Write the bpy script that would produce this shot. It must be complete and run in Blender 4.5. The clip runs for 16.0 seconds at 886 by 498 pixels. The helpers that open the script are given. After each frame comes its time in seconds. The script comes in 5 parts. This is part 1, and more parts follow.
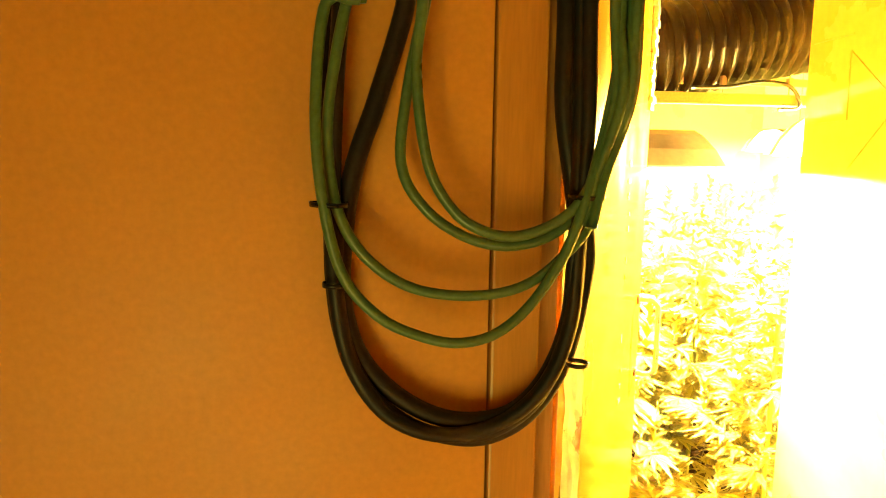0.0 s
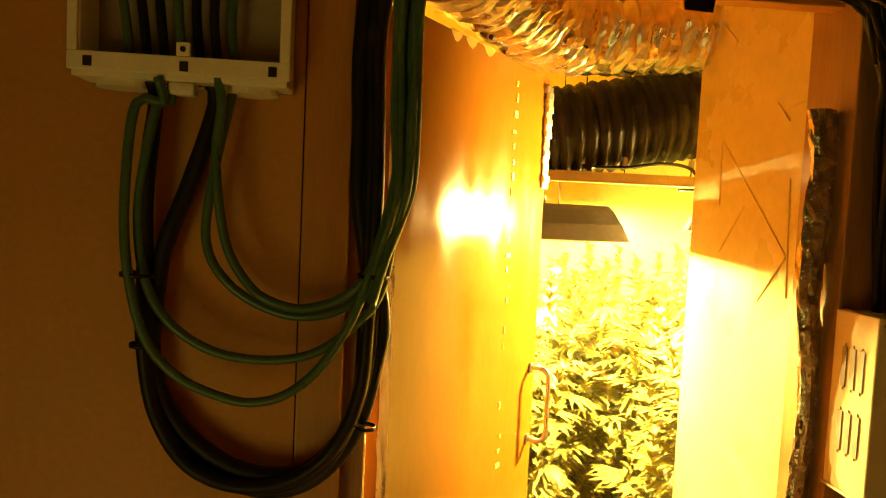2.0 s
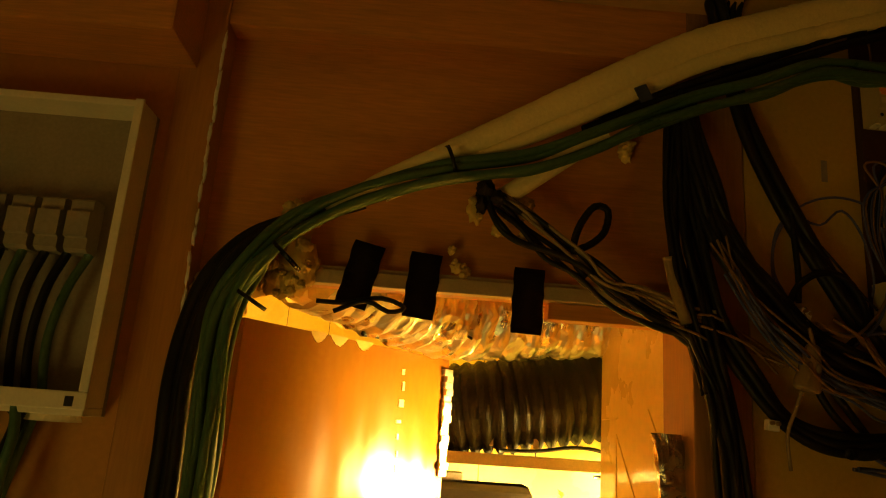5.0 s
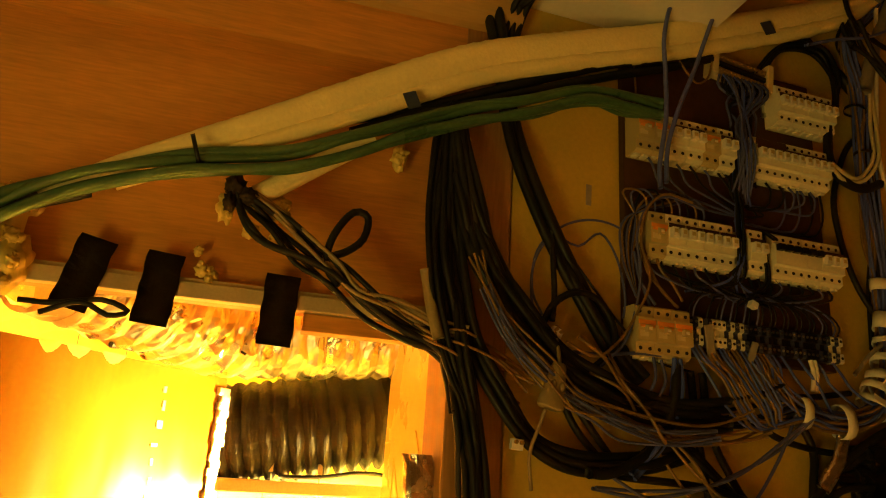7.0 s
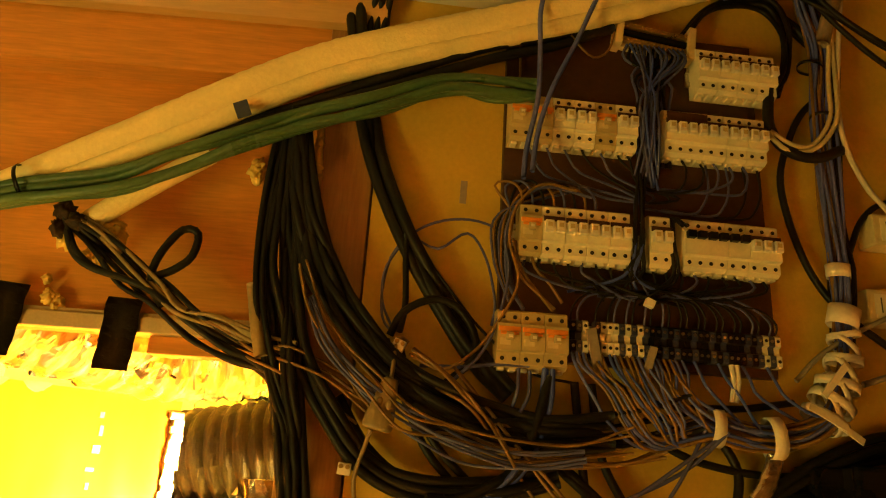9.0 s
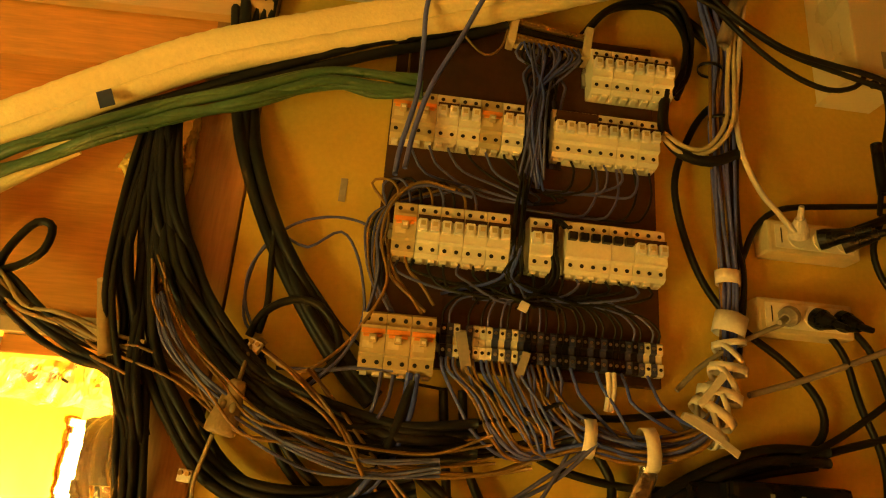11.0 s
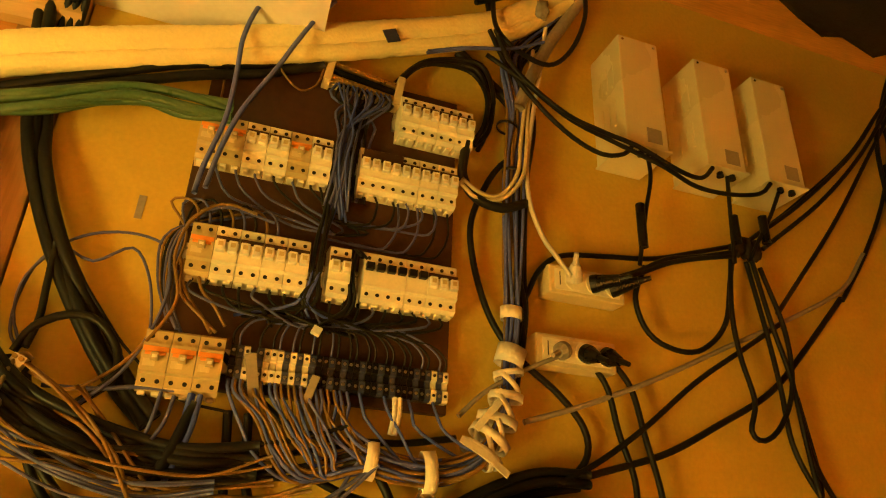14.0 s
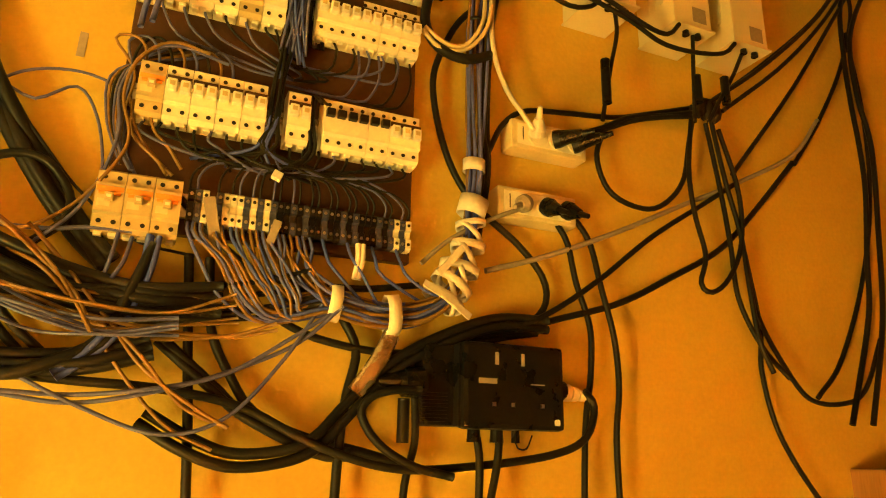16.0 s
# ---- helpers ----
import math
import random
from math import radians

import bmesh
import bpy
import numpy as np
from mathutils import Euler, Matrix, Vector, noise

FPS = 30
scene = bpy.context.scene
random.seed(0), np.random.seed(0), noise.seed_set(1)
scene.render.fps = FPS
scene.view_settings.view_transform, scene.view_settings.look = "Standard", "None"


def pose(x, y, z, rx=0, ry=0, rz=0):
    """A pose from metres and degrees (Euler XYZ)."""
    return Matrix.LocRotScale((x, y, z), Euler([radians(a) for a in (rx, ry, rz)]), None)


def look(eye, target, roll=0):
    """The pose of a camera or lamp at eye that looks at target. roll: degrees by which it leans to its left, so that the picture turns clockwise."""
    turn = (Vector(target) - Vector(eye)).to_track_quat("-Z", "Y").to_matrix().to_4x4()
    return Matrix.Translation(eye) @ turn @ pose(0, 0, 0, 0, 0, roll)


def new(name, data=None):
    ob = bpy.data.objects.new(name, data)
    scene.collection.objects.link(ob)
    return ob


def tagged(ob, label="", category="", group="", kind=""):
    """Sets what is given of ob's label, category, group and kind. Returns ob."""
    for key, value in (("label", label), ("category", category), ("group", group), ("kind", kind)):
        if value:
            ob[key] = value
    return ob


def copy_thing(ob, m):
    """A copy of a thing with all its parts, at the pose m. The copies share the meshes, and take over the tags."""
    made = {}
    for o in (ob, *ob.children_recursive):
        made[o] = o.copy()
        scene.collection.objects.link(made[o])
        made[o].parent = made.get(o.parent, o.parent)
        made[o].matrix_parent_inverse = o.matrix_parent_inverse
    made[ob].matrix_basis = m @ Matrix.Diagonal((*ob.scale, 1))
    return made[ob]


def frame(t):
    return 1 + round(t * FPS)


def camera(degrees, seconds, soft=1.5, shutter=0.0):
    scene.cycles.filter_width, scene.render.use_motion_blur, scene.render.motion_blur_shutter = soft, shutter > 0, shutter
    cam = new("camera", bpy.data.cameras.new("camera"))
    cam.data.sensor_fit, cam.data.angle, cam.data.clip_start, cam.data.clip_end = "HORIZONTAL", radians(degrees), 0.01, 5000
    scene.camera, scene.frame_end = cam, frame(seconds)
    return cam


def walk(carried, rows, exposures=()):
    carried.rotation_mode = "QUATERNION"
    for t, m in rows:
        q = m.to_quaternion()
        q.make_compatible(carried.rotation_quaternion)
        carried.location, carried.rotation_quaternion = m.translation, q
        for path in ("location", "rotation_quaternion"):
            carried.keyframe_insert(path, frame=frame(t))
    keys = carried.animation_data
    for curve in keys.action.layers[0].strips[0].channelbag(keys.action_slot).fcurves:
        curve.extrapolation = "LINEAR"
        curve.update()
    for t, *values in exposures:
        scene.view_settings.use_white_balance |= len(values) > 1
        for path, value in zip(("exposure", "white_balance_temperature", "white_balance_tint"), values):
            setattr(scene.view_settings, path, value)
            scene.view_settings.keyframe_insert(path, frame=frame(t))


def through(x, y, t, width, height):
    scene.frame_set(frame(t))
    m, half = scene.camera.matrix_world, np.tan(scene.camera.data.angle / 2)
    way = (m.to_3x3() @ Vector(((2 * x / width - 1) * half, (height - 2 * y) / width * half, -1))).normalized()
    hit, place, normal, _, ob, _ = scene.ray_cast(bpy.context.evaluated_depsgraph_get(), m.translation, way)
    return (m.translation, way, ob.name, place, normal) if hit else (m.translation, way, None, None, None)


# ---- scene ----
cam = camera(66.1, 16.0, soft=1.1)
PATH = [
    (0, (0.158, 0.024, 1.662), (0.455, 1.982, 1.386), 0.8),
    (0.5, (0.249, -0.001, 1.671), (0.555, 1.958, 1.41), 0.7),
    (1, (0.352, -0.045, 1.695), (0.582, 1.931, 1.487), 1.9),
    (1.5, (0.426, -0.087, 1.707), (0.621, 1.898, 1.553), 2.5),
    (2, (0.496, -0.12, 1.716), (0.671, 1.869, 1.591), 2.7),
    (2.5, (0.543, -0.073, 1.726), (0.712, 1.919, 1.715), 2.4),
    (3, (0.584, -0.037, 1.771), (0.79, 1.944, 1.948), 2.1),
    (3.5, (0.66, -0.041, 1.805), (0.795, 1.936, 2.074), 2.2),
    (3.7, (0.682, -0.046, 1.824), (0.775, 1.929, 2.129), 2.7),
    (5.8, (0.92, -0.175, 1.917), (1.009, 1.738, 2.495), 5.4),
    (6, (0.95, -0.176, 1.914), (1.096, 1.728, 2.511), 6.0),
    (6.5, (0.973, -0.141, 1.909), (1.206, 1.758, 2.495), 5.5),
    (7, (0.984, -0.084, 1.903), (1.439, 1.772, 2.496), 3.9),
    (7.5, (1.013, -0.063, 1.901), (1.544, 1.767, 2.509), 4.3),
    (8, (1.128, -0.063, 1.899), (1.568, 1.787, 2.52), 3.2),
    (8.5, (1.298, -0.069, 1.921), (1.497, 1.823, 2.538), 3.4),
    (9, (1.436, -0.076, 1.94), (1.505, 1.826, 2.556), 3.7),
    (9.5, (1.531, -0.066, 1.945), (1.546, 1.83, 2.581), 4.4),
    (10, (1.598, -0.047, 1.953), (1.636, 1.842, 2.606), 5.5),
    (10.2, (1.621, -0.043, 1.952), (1.661, 1.846, 2.606), 5.1),
    (12.3, (1.623, -0.039, 1.915), (1.763, 1.802, 2.683), 3.9),
    (12.5, (1.625, -0.04, 1.911), (1.767, 1.782, 2.722), 3.5),
    (13, (1.646, -0.057, 1.904), (1.854, 1.73, 2.778), 4.0),
    (13.5, (1.662, -0.064, 1.899), (2.013, 1.693, 2.788), 3.6),
    (14, (1.69, -0.071, 1.89), (2.198, 1.669, 2.734), 2.4),
    (14.5, (1.698, -0.073, 1.886), (2.311, 1.653, 2.688), 2.2),
    (15, (1.7, -0.063, 1.871), (2.367, 1.66, 2.638), 2.2),
    (15.5, (1.698, -0.05, 1.851), (2.377, 1.703, 2.533), 2.0),
    (16, (1.693, -0.037, 1.824), (2.363, 1.761, 2.386), 1.1),
]
EXPOSURES = [(0.0, -0.2), (0.5, -0.35), (1.0, -0.9), (1.5, -1.65), (2.0, -2.5), (2.5, -3.45), (3.0, -4.0), (3.5, -4.15), (6.0, -1.35), (7.0, -0.9), (8.0, -0.4), (9.0, 0.05), (10.0, 0.35), (12.5, 1.0), (14.0, 1.2), (15.0, 1.5), (16.0, 1.9)]
walk(cam, [(t, look(eye, target, roll)) for t, eye, target, roll in PATH], EXPOSURES)

# ---- light ----
WARM = (1.0, 0.80, 0.17)
SODIUM = (1.0, 0.67, 0.16)
world = bpy.data.worlds.new("dim_indoor_world")
world.use_nodes = True
world.node_tree.nodes["Background"].inputs[0].default_value = (1.0, 0.6, 0.25, 1)
world.node_tree.nodes["Background"].inputs[1].default_value = 0.0
scene.world = world


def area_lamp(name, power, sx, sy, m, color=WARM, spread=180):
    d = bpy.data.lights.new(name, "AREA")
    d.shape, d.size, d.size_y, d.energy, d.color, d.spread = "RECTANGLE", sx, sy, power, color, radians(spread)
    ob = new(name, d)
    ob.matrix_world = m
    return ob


# unseen area lamp behind the camera, added to brighten the doorway wall
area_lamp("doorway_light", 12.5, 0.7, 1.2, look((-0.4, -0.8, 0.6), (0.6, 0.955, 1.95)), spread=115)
# sodium lamps under the hoods of the growing room
for lx, ly, lz in ((0.93, 1.92, 1.675), (1.62, 1.74, 1.690), (2.4, 3.0, 1.71), (0.3, 3.1, 1.71)):
    d = bpy.data.lights.new("sodium_lamp_light", "POINT")
    d.energy, d.color, d.shadow_soft_size = 4600, SODIUM, 0.035
    new("sodium_lamp_light", d).location = (lx, ly, lz)

# ---- materials ----


def material(name, color, rough=0.6, metal=0.0, var=0.18, scale=6.0, fine=60.0, bump=0.15, coat=0.0, stretch=(1, 1, 1), island=0.0):
    """Two scales of noise on the colour, a fine relief and uneven gloss."""
    m = bpy.data.materials.new(name)
    m.use_nodes = True
    nt = m.node_tree
    b = nt.nodes["Principled BSDF"]
    b.inputs["Metallic"].default_value = metal
    b.inputs["Coat Weight"].default_value = coat
    tc = nt.nodes.new("ShaderNodeTexCoord")
    mp = nt.nodes.new("ShaderNodeMapping")
    mp.inputs["Scale"].default_value = stretch
    nt.links.new(tc.outputs["Object"], mp.inputs["Vector"])
    big = nt.nodes.new("ShaderNodeTexNoise")
    big.inputs["Scale"].default_value, big.inputs["Detail"].default_value = scale, 5
    small = nt.nodes.new("ShaderNodeTexNoise")
    small.inputs["Scale"].default_value, small.inputs["Detail"].default_value = fine, 3
    for n in (big, small):
        nt.links.new(mp.outputs[0], n.inputs["Vector"])
    mix = nt.nodes.new("ShaderNodeMath")
    mix.operation = "ADD"
    nt.links.new(big.outputs["Fac"], mix.inputs[0])
    nt.links.new(small.outputs["Fac"], mix.inputs[1])
    ramp = nt.nodes.new("ShaderNodeMapRange")
    ramp.inputs["From Min"].default_value, ramp.inputs["From Max"].default_value = 0.6, 1.4
    ramp.inputs["To Min"].default_value, ramp.inputs["To Max"].default_value = 1 - var, 1 + var
    nt.links.new(mix.outputs[0], ramp.inputs["Value"])
    last = ramp.outputs[0]
    if island:
        geo = nt.nodes.new("ShaderNodeNewGeometry")
        r2 = nt.nodes.new("ShaderNodeMapRange")
        r2.inputs["To Min"].default_value, r2.inputs["To Max"].default_value = 1 - island, 1 + island
        nt.links.new(geo.outputs["Random Per Island"], r2.inputs["Value"])
        mul = nt.nodes.new("ShaderNodeMath")
        mul.operation = "MULTIPLY"
        nt.links.new(last, mul.inputs[0])
        nt.links.new(r2.outputs[0], mul.inputs[1])
        last = mul.outputs[0]
    sc = nt.nodes.new("ShaderNodeVectorMath")
    sc.operation = "SCALE"
    sc.inputs[0].default_value = color
    nt.links.new(last, sc.inputs["Scale"])
    nt.links.new(sc.outputs[0], b.inputs["Base Color"])
    rr = nt.nodes.new("ShaderNodeMapRange")
    rr.inputs["From Min"].default_value, rr.inputs["From Max"].default_value = 0.3, 0.7
    rr.inputs["To Min"].default_value, rr.inputs["To Max"].default_value = max(rough - 0.12, 0.03), min(rough + 0.12, 1)
    nt.links.new(big.outputs["Fac"], rr.inputs["Value"])
    nt.links.new(rr.outputs[0], b.inputs["Roughness"])
    if bump:
        bp = nt.nodes.new("ShaderNodeBump")
        bp.inputs["Strength"].default_value, bp.inputs["Distance"].default_value = bump, 0.002
        nt.links.new(mix.outputs[0], bp.inputs["Height"])
        nt.links.new(bp.outputs[0], b.inputs["Normal"])
    return m


def film(name, color, through):
    """Thin sheeting that lets light through."""
    m = material(name, color, 0.35, var=0.06, scale=3, fine=50, bump=0.1)
    nt = m.node_tree
    tr = nt.nodes.new("ShaderNodeBsdfTranslucent")
    tr.inputs["Color"].default_value = (*color, 1)
    mix = nt.nodes.new("ShaderNodeMixShader")
    mix.inputs[0].default_value = through
    nt.links.new(nt.nodes["Principled BSDF"].outputs[0], mix.inputs[1])
    nt.links.new(tr.outputs[0], mix.inputs[2])
    nt.links.new(mix.outputs[0], nt.nodes["Material Output"].inputs["Surface"])
    return m


def glow(name, color, strength):
    m = bpy.data.materials.new(name)
    m.use_nodes = True
    b = m.node_tree.nodes["Principled BSDF"]
    b.inputs["Emission Color"].default_value = (*color, 1)
    b.inputs["Emission Strength"].default_value = strength
    return m


CREAM = material("cream_paint", (0.60, 0.41, 0.055), 0.7, var=0.1, scale=3, fine=120, bump=0.12)
TAN = material("tan_painted_wall", (0.54, 0.25, 0.035), 0.6, var=0.12, scale=2.5, fine=90, bump=0.1)
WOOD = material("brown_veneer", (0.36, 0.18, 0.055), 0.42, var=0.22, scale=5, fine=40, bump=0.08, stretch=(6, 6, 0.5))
# level-grained copy of the veneer, its colour lightened to hold the doorway's glow
WOOD_H_LIT = material("brown_veneer_level_lit", (0.60, 0.26, 0.045), 0.42, var=0.22, scale=5, fine=40, bump=0.08, stretch=(0.5, 6, 6))
LEAF_WOOD = material("varnished_door_wood", (0.21, 0.078, 0.006), 0.15, var=0.08, scale=3, fine=30, bump=0.02, stretch=(2, 2, 0.7))
JAMB = material("tan_varnished_jamb", (0.46, 0.21, 0.035), 0.4, var=0.14, scale=5, fine=40, bump=0.05, stretch=(6, 6, 0.5))
COVE = material("light_brown_cove", (0.52, 0.3, 0.09), 0.5, var=0.12, scale=4, fine=50, bump=0.06, stretch=(0.5, 5, 5))
BOARD = material("dark_red_board", (0.06, 0.02, 0.007), 0.5, var=0.25, scale=8, fine=80)
BEIGE = material("beige_painted_wall", (0.62, 0.47, 0.26), 0.7, var=0.08, scale=3, fine=90)
WHITE = material("white_ceiling_paint", (0.8, 0.74, 0.66), 0.8, var=0.06, scale=3, fine=90)
SHEET = material("white_lacquered_sheet", (0.88, 0.69, 0.21), 0.32, var=0.08, scale=3, fine=50, bump=0.06)

STEEL_WHITE = material("white_powder_coat", (0.74, 0.64, 0.38), 0.32, var=0.05, scale=4, fine=200, bump=0.02)
PLASTIC = material("off_white_plastic", (0.84, 0.76, 0.56), 0.4, var=0.08, scale=20, fine=200, bump=0.05)
IVORY = material("ivory_plastic", (0.68, 0.55, 0.3), 0.4, var=0.1, scale=14, fine=160, bump=0.05)
GREY_P = material("grey_plastic", (0.32, 0.27, 0.2), 0.5, var=0.15, scale=20, fine=160)
BLACK = material("black_rubber", (0.008, 0.0075, 0.007), 0.5, var=0.3, scale=25, fine=200, bump=0.1)
BLACK_P = material("black_plastic", (0.007, 0.0065, 0.006), 0.3, var=0.2, scale=20, fine=200, bump=0.08)
BLACK_CLOTH = material("black_tape", (0.03, 0.018, 0.010), 0.6, var=0.3, scale=30, fine=200, bump=0.3)
GREEN = material("green_cable_sheath", (0.055, 0.12, 0.048), 0.38, var=0.25, scale=12, fine=120, bump=0.1)
BLUE = material("blue_wire", (0.06, 0.09, 0.40), 0.4, var=0.25, scale=20, fine=120, bump=0.05)
BROWN_W = material("brown_wire", (0.24, 0.125, 0.03), 0.35, var=0.25, scale=20, fine=120, bump=0.05)
GREY_W = material("grey_blue_wire", (0.085, 0.09, 0.24), 0.4, var=0.25, scale=20, fine=120, bump=0.05)
BLUE_GREY = material("blue_grey_wire", (0.10, 0.12, 0.42), 0.4, var=0.25, scale=20, fine=120, bump=0.05)
WHITE_W = material("white_cable", (0.7, 0.62, 0.48), 0.45, var=0.1, scale=20, fine=120, bump=0.05)
TAPE = material("white_tape", (0.8, 0.74, 0.62), 0.55, var=0.1, scale=30, fine=200, bump=0.2)
FOAM = film("expanding_foam", (0.92, 0.66, 0.16), 0.2)
FOIL = material("crumpled_foil", (0.8, 0.74, 0.6), 0.32, metal=1.0, var=0.12, scale=14, fine=60, bump=0.7)
FOIL_DARK = material("grey_plastic_wrap", (0.5, 0.42, 0.3), 0.22, metal=0.85, var=0.5, scale=40, fine=110, bump=1.0)
DUCT_BLACK = material("black_duct_film", (0.008, 0.005, 0.003), 0.6, var=0.4, scale=20, fine=90, bump=0.8)
STEEL = material("brushed_steel", (0.6, 0.57, 0.52), 0.3, metal=1.0, var=0.1, scale=20, fine=200, bump=0.1)
ALU = material("aluminium_rail", (0.56, 0.44, 0.25), 0.45, metal=0.3, var=0.12, scale=14, fine=200, bump=0.1)
ORANGE = material("orange_lever_plastic", (0.85, 0.30, 0.04), 0.4, var=0.1, scale=30, fine=200, bump=0.0)
# near-black colour puts the shade of holes on flat pieces; also dark terminal screws
DARK_HOLE = material("dark_recess", (0.015, 0.012, 0.01), 0.8, var=0.2, scale=40, fine=200, bump=0.0)
PEAR = material("olive_brown_plastic", (0.30, 0.21, 0.09), 0.4, var=0.15, scale=20, fine=160)
BEIGE_P = material("beige_plastic", (0.55, 0.42, 0.2), 0.4, var=0.08, scale=20, fine=200, bump=0.05)
TERM_BLUE = material("blue_grey_terminal", (0.05, 0.055, 0.11), 0.45, var=0.3, scale=60, fine=200)
BRASS = material("brass_terminals", (0.5, 0.34, 0.12), 0.35, metal=0.8, var=0.2, scale=60, fine=200)
WRAP = material("white_insulation_sleeve", (0.92, 0.77, 0.36), 0.45, var=0.08, scale=10, fine=150, bump=0.5)
BLUE_TAPE = material("dark_blue_tape", (0.03, 0.04, 0.09), 0.5, var=0.2, scale=30, fine=200)
PLANT = material("hemp_leaf_green", (0.33, 0.32, 0.07), 0.5, var=0.25, scale=20, fine=80, bump=0.1, island=0.4)
STEM = material("green_stem", (0.16, 0.2, 0.06), 0.6)
FLOOR_M = material("worn_laminate_floor", (0.34, 0.22, 0.11), 0.4, var=0.25, scale=3, fine=40, stretch=(1, 8, 1))
for m_, gloss in ((BLACK, 0.28), (BLACK_CLOTH, 0.2), (DUCT_BLACK, 0.1), (BLACK_P, 0.3), (LEAF_WOOD, 0.3)):
    m_.node_tree.nodes["Principled BSDF"].inputs["Specular IOR Level"].default_value = gloss
SOIL = material("dark_soil", (0.05, 0.035, 0.02), 0.9, bump=0.8)

# ---- building helpers ----


def finish(name, verts, faces, mat, parent=None, label="", smooth=False):
    me = bpy.data.meshes.new(name)
    me.from_pydata([tuple(v) for v in verts], [], faces)
    me.materials.append(mat)
    if smooth:
        me.polygons.foreach_set("use_smooth", [True] * len(me.polygons))
    me.update()
    ob = new(name, me)
    if parent is not None:
        ob.parent = parent
    if label:
        ob["label"] = label
    return ob


def part(name, bm, mat, parent=None, label="", smooth=False):
    me = bpy.data.meshes.new(name)
    bm.to_mesh(me)
    bm.free()
    me.materials.append(mat)
    if smooth:
        me.polygons.foreach_set("use_smooth", [True] * len(me.polygons))
    ob = new(name, me)
    if parent is not None:
        ob.parent = parent
    if label:
        ob["label"] = label
    return ob


def add_box(bm, x0, x1, y0, y1, z0, z1, bevel=0.0, m=None):
    r = bmesh.ops.create_cube(bm, size=1)
    vs = r["verts"]
    t = Matrix.Translation(((x0 + x1) / 2, (y0 + y1) / 2, (z0 + z1) / 2)) @ Matrix.Diagonal((abs(x1 - x0), abs(y1 - y0), abs(z1 - z0), 1))
    bmesh.ops.transform(bm, matrix=t if m is None else m @ t, verts=vs)
    if bevel:
        es = list({e for v in vs for e in v.link_edges})
        bmesh.ops.bevel(bm, geom=es, offset=bevel, segments=2, affect="EDGES", profile=0.6)
    return bm


def box(x0, x1, y0, y1, z0, z1, bevel=0.0, m=None):
    return add_box(bmesh.new(), x0, x1, y0, y1, z0, z1, bevel, m)


def cyl(bm, r, depth, m, r2=None, seg=14):
    bmesh.ops.create_cone(bm, cap_ends=True, segments=seg, radius1=r, radius2=r if r2 is None else r2, depth=depth, matrix=m)
    return bm


def spline(points, step=0.012):
    """Catmull-Rom line through the points."""
    p = np.array(points, float)
    p = np.vstack([2 * p[0] - p[1], p, 2 * p[-1] - p[-2]])
    out = []
    for i in range(1, len(p) - 2):
        a, b, c, d = p[i - 1], p[i], p[i + 1], p[i + 2]
        n = max(3, int(np.linalg.norm(c - b) / step))
        for k in range(n):
            t = k / n
            out.append(0.5 * (2 * b + (c - a) * t + (2 * a - 5 * b + 4 * c - d) * t ** 2 + (3 * b - a - 3 * c + d) * t ** 3))
    out.append(p[-2])
    return np.array(out)


def sweep(line, radius, seg=8, flat=1.0):
    """Verts and faces of a tube along a line; radius is a number or one per point."""
    line = np.array(line, float)
    n = len(line)
    rad = np.full(n, radius) if np.isscalar(radius) else np.array(radius, float)
    tan = np.gradient(line, axis=0)
    tan /= np.linalg.norm(tan, axis=1)[:, None] + 1e-9
    side = np.cross(tan[0], (0, 1, 0.02))
    verts = []
    for i in range(n):
        side = side - tan[i] * np.dot(side, tan[i])
        side /= np.linalg.norm(side) + 1e-9
        up = np.cross(side, tan[i])
        for k in range(seg):
            a = 2 * math.pi * k / seg
            verts.append(line[i] + rad[i] * (math.cos(a) * side + flat * math.sin(a) * up))
    faces = [(i * seg + k, i * seg + (k + 1) % seg, (i + 1) * seg + (k + 1) % seg, (i + 1) * seg + k) for i in range(n - 1) for k in range(seg)]
    faces.append(tuple(range(seg)))
    faces.append(tuple(range((n - 1) * seg, n * seg))[::-1])
    return verts, faces


SLOPE = 0.05


def wall_y(x):
    return 0.955 + (SLOPE * (x - 1.45) if x > 1.45 else 0.0)


def on(x, z, off=0.0):
    """A point off metres in front of the doorway wall."""
    return (x, wall_y(x) - off, z)


def lump(name, mat, centre, size, seed, parent=None, label="", amount=0.45, freq=2.2):
    """An uneven blob, for foam and crumpled stuff."""
    bm = bmesh.new()
    bmesh.ops.create_icosphere(bm, subdivisions=3, radius=1)
    for v in bm.verts:
        f = 1 + amount * noise.noise(v.co * freq + Vector((seed * 7.3, seed * 3.1, seed))) + 0.25 * noise.noise(v.co * freq * 3 + Vector((seed, 9, 2)))
        v.co = Vector((v.co.x * size[0], v.co.y * size[1], v.co.z * size[2])) * f + Vector(centre)
    return part(name, bm, mat, parent, label, smooth=True)

# ---- the setting ----
ROOM_L, ROOM_R, ROOM_B, CEIL = -1.6, 4.4, -1.3, 3.2


def setting(name, bm, mat, label, category):
    return tagged(part(name, bm, mat), label, category, kind="structure")


